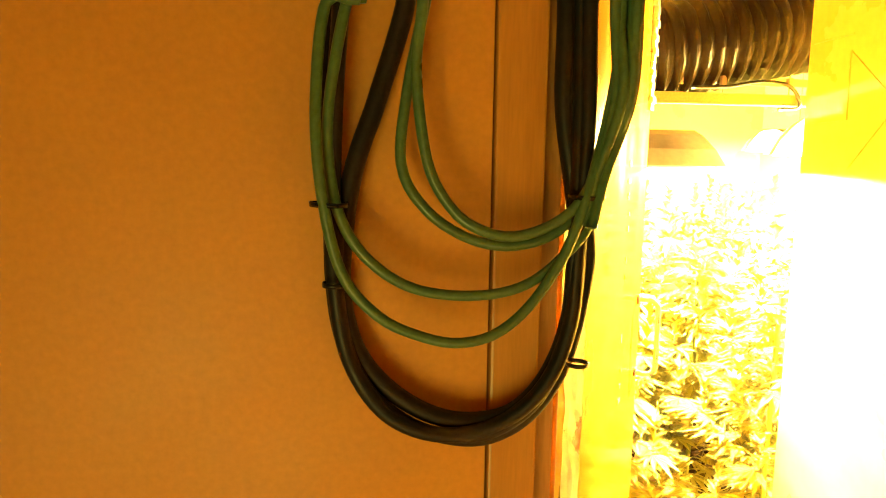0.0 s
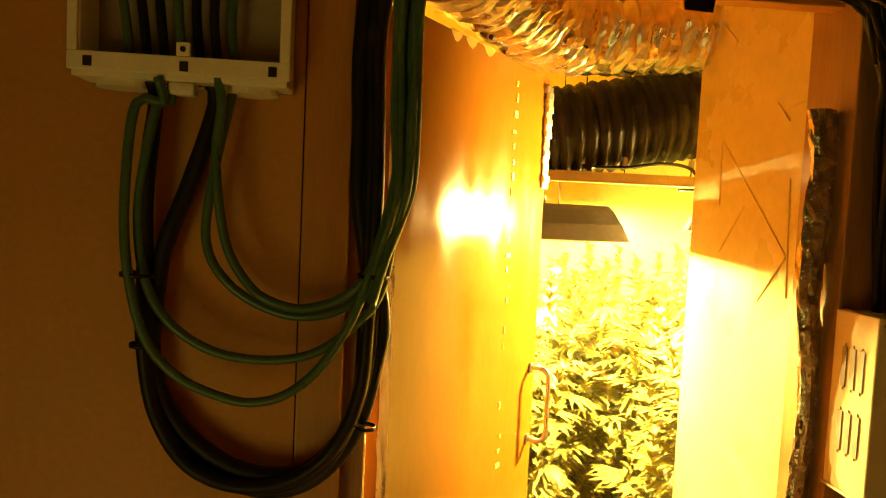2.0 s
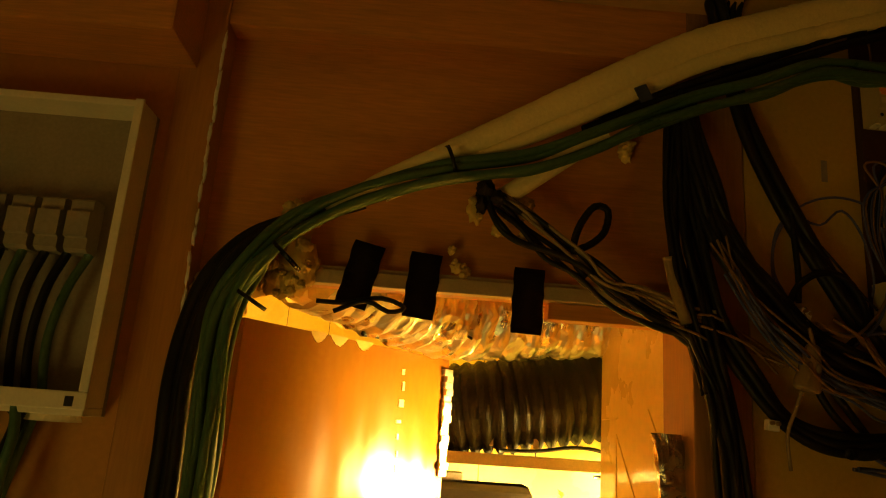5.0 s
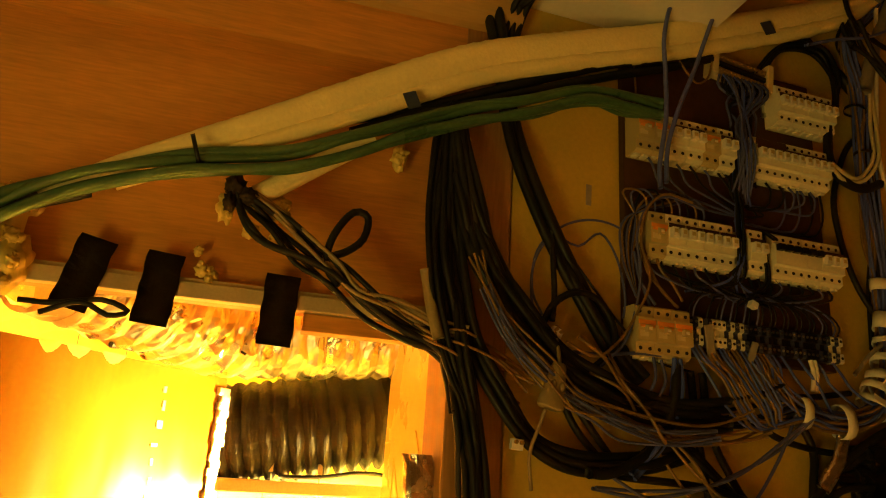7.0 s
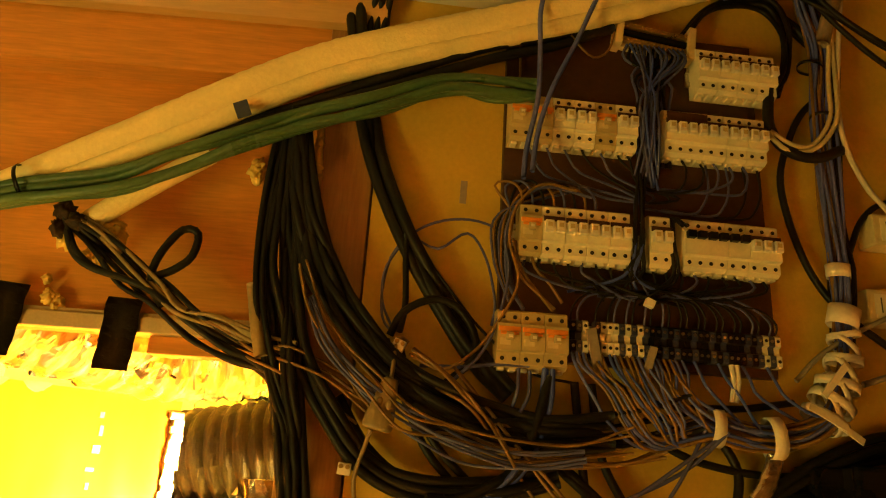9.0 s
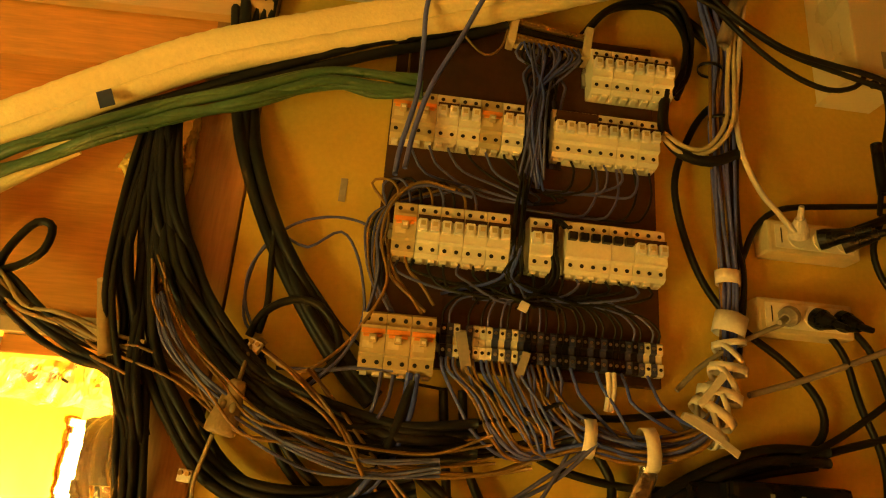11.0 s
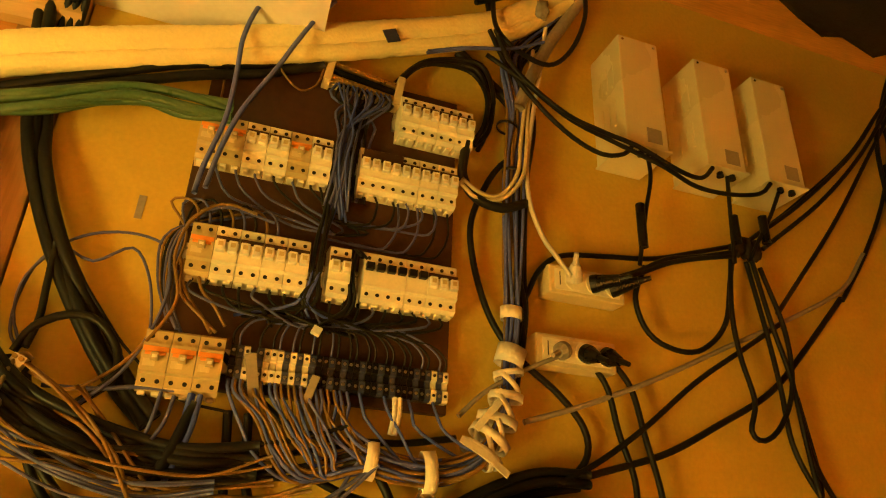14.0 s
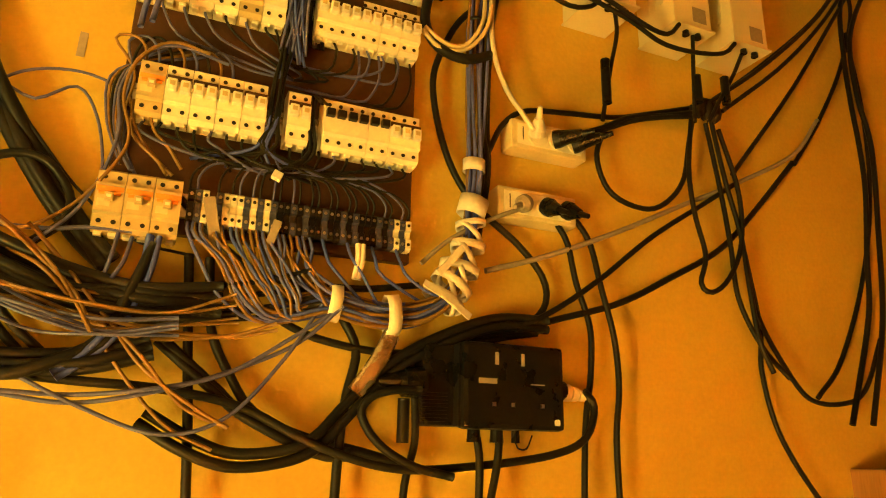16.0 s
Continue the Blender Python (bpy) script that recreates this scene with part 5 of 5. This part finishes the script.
# expanding foam
foams = ((0.60, 0.962, 2.19, 0.026, 0.02, 0.05), (0.612, 0.965, 2.135, 0.03, 0.02, 0.04), (0.585, 0.968, 2.105, 0.03, 0.02, 0.028), (0.63, 0.962, 2.215, 0.014, 0.012, 0.014), (0.545, 0.975, 2.11, 0.032, 0.02, 0.028), (0.52, 0.975, 2.08, 0.014, 0.015, 0.035),
         (0.893, 0.945, 2.25, 0.012, 0.012, 0.022), (0.958, 0.935, 2.252, 0.028, 0.016, 0.02), (0.935, 0.95, 2.22, 0.010, 0.010, 0.012), (0.972, 0.92, 2.205, 0.007, 0.007, 0.008), (0.47, 0.985, 2.10, 0.03, 0.02, 0.024), (0.86, 0.985, 2.185, 0.006, 0.006, 0.008), (0.87, 0.985, 2.16, 0.008, 0.006, 0.007), (0.885, 0.985, 2.15, 0.01, 0.006, 0.009),
         (1.158, 0.985, 2.395, 0.012, 0.012, 0.022), (1.258, 0.945, 2.40, 0.008, 0.010, 0.045), (1.262, 0.942, 2.17, 0.008, 0.010, 0.03), (1.26, 0.942, 2.45, 0.006, 0.008, 0.02),
         (1.263, 0.935, 2.375, 0.008, 0.010, 0.055), (1.258, 0.938, 2.33, 0.007, 0.008, 0.03), (1.25, 0.938, 2.20, 0.007, 0.010, 0.035))
for k, (x, y, z, a, b, c_) in enumerate(foams):
    core = tagged(lump("foam_lump", FOAM, (x, y, z), (a, b, c_), k + 1, amount=0.6, freq=2.6), "lump of yellowish expanding foam", "foam", group="foam lumps")
    for j in range(int(7 * min(1, a / 0.025))):
        u = random.uniform(-1, 1), random.uniform(-1, 1)
        q = 0.004 + 0.007 * random.random()
        lump("bubble", FOAM, (x + a * 0.85 * u[0], y - b * 0.8 * (1 - 0.5 * abs(u[0] * u[1])), z + c_ * 0.9 * u[1]), (q, q, q), 80 + 9 * k + j, core, amount=0.7)
# crumpled dark wrap on the right side of the opening
bm = bmesh.new()
N, S = 60, 14
grid = []
for i in range(N + 1):
    z = 1.91 - 0.95 * i / N
    cx = 1.230 + 0.006 * math.sin(i * 0.25) + 0.0003 * i
    row = []
    for k in range(S):
        a = 2 * math.pi * k / S
        rr = 0.025 * (1 - 0.45 * i / N) * (1 + 0.35 * noise.noise(Vector((math.cos(a) * 1.5, math.sin(a) * 1.5, z * 26))) + 0.15 * noise.noise(Vector((math.cos(a) * 5, math.sin(a) * 5, z * 70))))
        row.append(bm.verts.new((cx + rr * math.cos(a), 0.99 + 0.6 * rr * math.sin(a), z)))
    grid.append(row)
for a, b in zip(grid, grid[1:]):
    for k in range(S):
        bm.faces.new((a[k], a[(k + 1) % S], b[(k + 1) % S], b[k]))
bm.faces.new(grid[0][::-1])
bm.faces.new(grid[-1])
tagged(part("plastic_wrap", bm, FOIL_DARK), "crumpled grey plastic wrap along the opening edge", "wrap")
# foil lining of the left edge of the opening
bm = bmesh.new()
grid = [[bm.verts.new((0.50 + 0.005 * k + 0.004 * noise.noise(Vector((k, i * 0.4, 3))), 1.0 - 0.012 * k + 0.012 * noise.noise(Vector((k * 0.7, i * 0.35, 9))), 2.06 - i * 0.022)) for k in range(4)] for i in range(75)]
for a, b in zip(grid, grid[1:]):
    for k in range(3):
        bm.faces.new((a[k], a[k + 1], b[k + 1], b[k]))
bmesh.ops.solidify(bm, geom=bm.faces[:], thickness=0.0015)
tagged(part("foil_strip", bm, FOIL), "crumpled foil strip lining the door edge", "foil")
# torn white edge of the left jamb
for i in range(14):
    z = 2.52 - i * 0.035 - random.random() * 0.01
    tagged(lump("torn_edge", TAPE, (0.441 + random.uniform(-0.002, 0.002), 0.944, z), (0.003, 0.002, 0.012 + random.random() * 0.01), 40 + i, amount=0.7), "torn white splinter on the jamb edge", "splinter", group="torn splinters")

# ---- door leaf details ----
DIRX = (0.902 - 0.511) / LEAF_L
for s, w, dz in ((0.19, 0.05, 0.0), (0.25, 0.055, -0.002), (0.33, 0.06, 0.0)):
    bm = bmesh.new()
    n = 12
    top = [bm.verts.new((s - w / 2 + w * k / n, -0.001, 2.0575)) for k in range(n + 1)]
    low_ = [bm.verts.new((s - w / 2 + w * k / n, -0.001, 2.0575 - 0.02 * math.sin(math.pi * (k + 0.02) / (n + 0.04)) - 0.003 * random.random())) for k in range(n + 1)]
    for k in range(n):
        bm.faces.new((top[k], top[k + 1], low_[k + 1], low_[k]))
    bmesh.ops.solidify(bm, geom=bm.faces[:], thickness=0.004)
    part("chipped_edge", bm, FOAM, leaf, "pale chipped wood at the top edge")
for i in range(26):
    z = 2.0 - i * 0.036
    if random.random() < 0.65:
        part("paint_drip", box(0.475 + random.uniform(-0.01, 0.01), 0.478 + random.uniform(-0.008, 0.012), -0.0018, 0.0005, z, z + 0.006 + 0.016 * random.random()), FOAM, leaf)
bm = bmesh.new()
for k in range(16):
    z0 = 2.03 - k * 0.016
    add_box(bm, LEAF_L - 0.028 + random.uniform(-0.006, 0.006), LEAF_L + 0.004 + random.uniform(0, 0.006), -0.006 - random.random() * 0.006, 0.003, z0 - 0.017, z0, 0.002)
part("edge_tape", bm, FOIL, leaf, "crumpled foil tape on the far edge")
handle = part("handle", box(LEAF_L - 0.036, LEAF_L - 0.018, -0.006, 0.0, 1.30, 1.325, 0.003), STEEL, leaf, "bent steel pull handle")
v, f = sweep(spline([(LEAF_L - 0.027, -0.002, 1.312), (LEAF_L - 0.027, -0.03, 1.314), (LEAF_L - 0.024, -0.046, 1.305), (LEAF_L - 0.022, -0.05, 1.285), (LEAF_L - 0.022, -0.05, 1.22), (LEAF_L - 0.022, -0.05, 1.155), (LEAF_L - 0.024, -0.046, 1.133), (LEAF_L - 0.027, -0.03, 1.124), (LEAF_L - 0.027, -0.002, 1.126)], 0.006), 0.0065, 12)
finish("grip", v, f, STEEL, handle, smooth=True)
part("foot", box(LEAF_L - 0.036, LEAF_L - 0.018, -0.006, 0.0, 1.113, 1.138, 0.003), STEEL, handle)

# creases in the lining of the passage wall
lined = bpy.data.objects["wall_passage"]
for y0, z0, y1, z1 in ((1.424, 1.902, 1.125, 1.65), (1.125, 1.65, 1.222, 1.549), (1.424, 1.902, 1.418, 1.753), (1.301, 1.747, 1.405, 1.64), (1.551, 1.934, 1.419, 1.937), (1.538, 1.748, 1.417, 1.75), (1.144, 1.94, 1.087, 1.945), (1.13, 1.8, 1.115, 1.571), (1.451, 2.171, 1.384, 2.117), (1.194, 1.953, 1.147, 1.912)):
    ln = math.hypot(y1 - y0, z1 - z0)
    o = part("crease", box(-0.0013, 0.0013, 0.0, 0.0022, 0, ln), SHEET, lined)
    o.matrix_world = pass_m @ Matrix.Translation(((y0 - 1.058), 0.0002, z0)) @ Matrix.Rotation(math.atan2(y1 - y0, z1 - z0), 4, "Y")

# ---- ducts ----


def duct(name, mat, pts, radius, ribs, depth, label, crumple=0.0, fine=0.0, sag=0.0):
    """A ribbed hose; crumple and fine wrinkle it, sag draws the wire rings down at the underside."""
    t = tagged(new(name), label, "duct")
    line = spline(pts, 0.006)
    s = np.concatenate([[0], np.cumsum(np.linalg.norm(np.diff(line, axis=0), axis=1))])
    wave = np.abs(np.sin(s * math.pi / ribs))
    v, f = sweep(line, radius + depth * (wave - 0.5), 48)
    out = []
    for i, p in enumerate(v):
        p, low = Vector(p), max(0.0, (line[i // 48][2] - p[2]) / radius - 0.45)
        p.z -= sag * low * float(wave[i // 48])
        p += Vector((noise.noise(p * 22), noise.noise(p * 22 + Vector((5, 1, 2))), noise.noise(p * 24 + Vector((2, 7, 1))))) * crumple
        p += Vector((noise.noise(p * 75), noise.noise(p * 75 + Vector((3, 4, 2))), noise.noise(p * 80 + Vector((1, 7, 6))))) * fine
        out.append(p)
    finish("sleeve", out, f, mat, t)
    for a, b in ((0, 9), (len(line) - 9, len(line))):
        v, f = sweep(line[a:b], radius + depth * 0.6, 32)
        finish("end_collar", v, f, ALU, t, smooth=True)


duct("black_duct", DUCT_BLACK, [(0.55, 2.0, 1.85), (0.85, 1.82, 1.925), (1.15, 1.78, 1.98), (1.45, 1.78, 2.04), (1.9, 1.78, 2.10)], 0.116, 0.034, 0.010, "black corrugated flexible air duct", 0.002, 0.002, 0.034)
duct("silver_duct", FOIL, [(0.60, 1.16, 2.20), (0.74, 1.34, 2.175), (0.90, 1.50, 2.16), (1.1, 1.56, 2.175), (1.35, 1.58, 2.20), (1.8, 1.6, 2.22)], 0.106, 0.044, 0.010, "crumpled silver foil air duct", 0.009, 0.0045)
for pts in ([(0.875, 1.42, 2.30), (0.885, 1.405, 2.2), (0.89, 1.41, 2.12), (0.94, 1.42, 2.09)],):
    v, f = sweep(spline(pts), 0.003, 6)
    tagged(finish("duct_tie", v, f, BLACK, smooth=True), "black cord tying the foil duct", "cord")
v, f = sweep(spline([(0.70, 1.30, 2.07), (0.80, 1.45, 2.075), (0.90, 1.58, 2.07)]), 0.006, 8)
tagged(finish("black_cable", v, f, BLACK, smooth=True), "black cable lying along the door top", "cable")

# ---- lamps of the growing room ----
BULB = glow("sodium_glow", (1.0, 0.62, 0.2), 60)
HOOD_DARK = material("dull_hood_sheet", (0.14, 0.11, 0.08), 0.5, metal=0.0, var=0.2, scale=8, fine=60, bump=0.2)
HOOD_LIGHT = material("bright_hood_lining", (0.86, 0.82, 0.72), 0.4, metal=0.3, var=0.1, scale=12, fine=80, bump=0.3)


def hood(x, y, z, length):
    """A bent sheet reflector along x with its bulb."""
    t = tagged(new("grow_lamp"), "hanging sheet metal lamp hood with a lit bulb", "lamp", group="grow lamps")
    t.matrix_world = Matrix.Translation((x, y, z))
    prof = [(-0.19, -0.10), (-0.15, -0.055), (-0.09, -0.015), (-0.05, 0.0), (0.05, 0.0), (0.09, -0.015), (0.15, -0.055), (0.19, -0.10)]
    bm = bmesh.new()
    n = 8
    rows2 = []
    for k in range(n + 1):
        u = k / n
        sx = -length / 2 + length * u
        rows2.append([bm.verts.new((sx + (0.022 if k == n else -0.022 if k == 0 else 0) * (-zz / 0.1), yy, zz)) for yy, zz in prof])
    for a, b in zip(rows2, rows2[1:]):
        for i in range(len(prof) - 1):
            bm.faces.new((a[i], b[i], b[i + 1], a[i + 1]))
    bmesh.ops.solidify(bm, geom=bm.faces[:], thickness=0.0015)
    part("reflector", bm, HOOD_DARK, t)
    bm = bmesh.new()
    ends = [[bm.verts.new((sx, yy * 0.97, zz - 0.004)) for yy, zz in prof] for sx in (-length / 2 + 0.004, length / 2 - 0.004)]
    for i in range(len(prof) - 1):
        bm.faces.new((ends[0][i], ends[1][i], ends[1][i + 1], ends[0][i + 1]))
    bmesh.ops.solidify(bm, geom=bm.faces[:], thickness=0.001)
    part("inner_lining", bm, HOOD_LIGHT, t, "bright hammered aluminium lining")
    bm = bmesh.new()
    cyl(bm, 0.022, 0.2, Matrix.Translation((0.02, 0, -0.042)) @ Matrix.Rotation(math.pi / 2, 4, "Y"), 0.018, 16)
    part("bulb", bm, BULB, t, "glowing sodium bulb")
    for sx in (-0.2, 0.2):
        v, f = sweep([(sx * length, 0, 0.0), (sx * length, 0, 0.1), (sx * length, 0, 2.6 - z)], 0.0015, 5)
        finish("hanger", v, f, BLACK, t)
    part("top_cap", box(-length * 0.1, length * 0.1, -0.03, 0.03, 0.0, 0.025, 0.004), HOOD_DARK, t)


hood(0.930, 1.92, 1.740, 0.46)
hood(1.64, 1.74, 1.775, 0.40)
hood(2.4, 3.0, 1.80, 0.5)
hood(0.3, 3.1, 1.80, 0.5)
for y, z, x1 in ((1.72, 1.80, 2.9), (2.6, 1.95, 2.9)):
    tagged(part("support_bar", box(-1.0, x1, y - 0.012, y + 0.012, z, z + 0.03, 0.002), ALU), "thin aluminium bar carrying the lamps", "bar", group="support bars")
for x in (1.03, 1.15, 1.34):
    v, f = sweep([(x, 1.72, 1.83), (x, 1.72, 2.2), (x + 0.02, 1.72, 2.6)], 0.0018, 5)
    tagged(finish("hanger_cord", v, f, BLACK), "thin cord hanging from the ceiling", "cord", group="hanger cords")
    tagged(part("cord_grip", box(x - 0.006, x + 0.006, 1.712, 1.728, 1.85, 1.875, 0.002), GREY_P), "small cord grip on the lamp bar", "clip", group="cord grips")
v, f = sweep(spline([(1.05, 1.70, 1.84), (1.15, 1.70, 1.845), (1.25, 1.70, 1.86), (1.33, 1.70, 1.85), (1.36, 1.70, 1.80), (1.30, 1.70, 1.79)]), 0.005, 7)
tagged(finish("black_cable", v, f, BLACK, smooth=True), "black cable lying on the lamp bar", "cable")


# ---- hemp plants ----
def leaf_blades(verts, faces, base, heading, lift, size, rng2):
    """One palmate leaf of seven toothed fingers."""
    ax = Vector((math.cos(heading), math.sin(heading), 0))
    up = Vector((0, 0, 1))
    for k in range(-3, 4):
        a = heading + k * 0.42
        ln = size * (1 - 0.13 * abs(k)) * rng2.uniform(0.85, 1.1)
        d = Vector((math.cos(a) * math.cos(lift), math.sin(a) * math.cos(lift), math.sin(lift))).normalized()
        s = d.cross(up).normalized() * ln * 0.095
        p1 = base + d * ln * 0.5 - up * ln * 0.03
        p2 = base + d * ln - up * ln * 0.22
        i = len(verts)
        mid = up * ln * 0.02
        verts.extend((base, p1 + s, p1 - mid, p1 - s, p2))
        faces.extend(((i, i + 1, i + 2), (i, i + 2, i + 3), (i + 1, i + 4, i + 2), (i + 2, i + 4, i + 3)))


def hemp(seed, height):
    rng2 = random.Random(seed)
    t = tagged(new("hemp_plant"), "dense leafy green hemp plant in a black pot", "plant", group="hemp plants")
    bm = bmesh.new()
    cyl(bm, 0.10, 0.24, Matrix.Translation((0, 0, 0.12)), 0.13, 20)
    part("pot", bm, BLACK_P, t)
    bm = bmesh.new()
    cyl(bm, 0.12, 0.012, Matrix.Translation((0, 0, 0.243)), seg=20)
    part("soil", bm, SOIL, t)
    v, f = sweep(spline([(0, 0, 0.24), (0.01, 0.01, height * 0.5), (0, 0.015, height * 0.95)], 0.05), 0.008, 7)
    finish("stem", v, f, STEM, t, smooth=True)
    verts, faces = [], []
    for b in range(26):
        z = height * (0.26 + 0.70 * b / 26)
        a = b * 2.4 + rng2.uniform(-0.3, 0.3)
        reach = 0.24 * (1 - 0.55 * b / 26) * rng2.uniform(0.8, 1.15)
        for k in range(6):
            u = (k + 1) / 6
            p = Vector((math.cos(a) * reach * u, math.sin(a) * reach * u, z + 0.14 * u))
            leaf_blades(verts, faces, p + Vector((rng2.uniform(-0.02, 0.02), rng2.uniform(-0.02, 0.02), 0)), a + rng2.uniform(-1.6, 1.6), rng2.uniform(-0.25, 0.6), rng2.uniform(0.09, 0.15), rng2)
        tip = Vector((math.cos(a) * reach, math.sin(a) * reach, z + 0.14))
        for k in range(9):
            leaf_blades(verts, faces, tip + Vector((0, 0, k * 0.013)), rng2.uniform(0, 6.28), rng2.uniform(0.5, 1.2), rng2.uniform(0.05, 0.085), rng2)
    finish("foliage", verts, faces, PLANT, t)
    return t


models = [hemp(s, h) for s, h in ((3, 1.32), (8, 1.42), (15, 1.37))]
spots = [(x + 0.12 * math.sin(j * 2.1 + x * 5), 1.9 + 0.40 * j) for j in range(5) for x in (0.2, 0.6, 1.0, 1.4, 1.8, 2.2)]
for k, (x, y) in enumerate(spots):
    m = Matrix.Translation((x, y, 0)) @ Matrix.Rotation(k * 1.3, 4, "Z")
    if k < 3:
        models[k].matrix_world = m
    else:
        copy_thing(models[k % 3], m)

# ---- white pipe bundle ----
TUBE = ((0.655, 2.212), (0.74, 2.27), (0.84, 2.325), (1.056, 2.445), (1.25, 2.556), (1.43, 2.625), (1.60, 2.687), (1.80, 2.768), (2.01, 2.862), (2.12, 2.93), (2.24, 3.05))
tube = tagged(new("insulated_pipe"), "thick white insulated pipe bundle sagging along the wall", "pipe")
line = spline([on(x, z, 0.055) for x, z in TUBE])
taper = [min(1.0, 0.35 + 1.5 * (p[0] - 0.655)) for p in line]
v, f = sweep(line, [k * (0.031 + 0.0012 * noise.noise(Vector((p[0] * 25, 0, 4))) + 0.0007 * math.sin(p[0] * 260)) for k, p in zip(taper, line)], 16)
finish("sleeve", v, f, WRAP, tube, smooth=True)
line = spline([on(x + 0.006, z - 0.030, 0.06) for x, z in TUBE[1:]])
v, f = sweep(line, [min(1.0, 0.4 + 1.5 * (p[0] - 0.74)) * (0.017 + 0.0022 * noise.noise(Vector((p[0] * 40, 2, 4)))) for p in line], 12)
finish("lower_sleeve", v, f, WRAP, tube, smooth=True)
for x, z, w, mat in ((1.855, 2.765, 0.026, BLUE_TAPE), (1.15, 2.445, 0.022, BLUE_TAPE)):
    o = part("tape_patch", box(-w / 2, w / 2, -0.002, 0.0, -0.014, 0.014, 0.0005), mat, tube, "dark blue tape patch")
    o.matrix_world = Matrix.Translation(on(x, z, 0.088)) @ Matrix.Rotation(radians(-25), 4, "Y")
for x, z, ax, r in ((0.845, 2.305, 20, 0.027), (0.605, 2.13, 48, 0.03), (0.56, 2.06, 60, 0.028)):
    band(x, z, 0.072, ax, r, 0.006, 0, 0.9, BLACK_P, "cable_tie", "black cable tie round the green cables")
for x, z in ((0.143, 1.597), (0.150, 1.494), (0.48, 1.378), (0.483, 1.607)):
    band(x, z, 0.06, 88, 0.024 if z > 1.5 else 0.016, 0.006, 0, 1.0, BLACK_P, "cable_tie", "black cable tie round the looped cables")
for x, z, ax in ((2.105, 2.66, 85), (2.118, 2.56, 90)):
    band(x, z, 0.045, ax, 0.022, 0.006, 8, 0.9, BLACK_P, "cable_tie", "black cable tie round the trunk")

v, f = sweep(spline([on(0.915, 2.258, 0.02), on(0.945, 2.272, 0.035), on(0.985, 2.302, 0.04), on(1.04, 2.345, 0.04), on(1.10, 2.388, 0.042)]), 0.0165, 14)
tagged(finish("insulated_pipe", v, f, WRAP, smooth=True), "short white insulated pipe entering the foamed hole", "pipe")
for k, (x, z, a_, c_) in enumerate(((0.905, 2.272, 0.014, 0.016), (0.925, 2.258, 0.016, 0.012), (0.90, 2.245, 0.009, 0.014))):
    tagged(lump("cable_wrap", BLACK_CLOTH, on(x, z, 0.05), (a_, 0.014, c_), 60 + k, amount=0.5), "black tape wrapped round the cables at the hole", "tape", group="cable wraps")

# cables that rise over the cornice and run along the ceiling
for dx, bend in ((-0.012, 0.0), (0.0, 0.006), (0.012, -0.004)):
    pts = [(1.33 + dx, 0.93, 2.60), (1.335 + dx, 0.93, 2.665), (1.345 + dx, 0.895, 2.708), (1.365 + dx + bend, 0.83, 2.722), (1.395 + dx * 1.6, 0.76, 2.725), (1.42 + dx * 2 + bend, 0.62, 2.724), (1.44 + dx * 2, 0.40, 2.724)]
    v, f = sweep(spline(pts), 0.006, 9)
    tagged(finish("black_cable", v, f, BLACK, smooth=True), "black cable bent over the cornice along the ceiling", "cable", group="ceiling cables")
v, f = sweep(spline([(1.338, 0.90, 2.69), (1.37, 0.87, 2.712), (1.40, 0.83, 2.722), (1.375, 0.80, 2.724), (1.34, 0.78, 2.724)]), 0.005, 9)
tagged(finish("black_cable", v, f, BLACK, smooth=True), "short bent black cable end by the cornice", "cable")
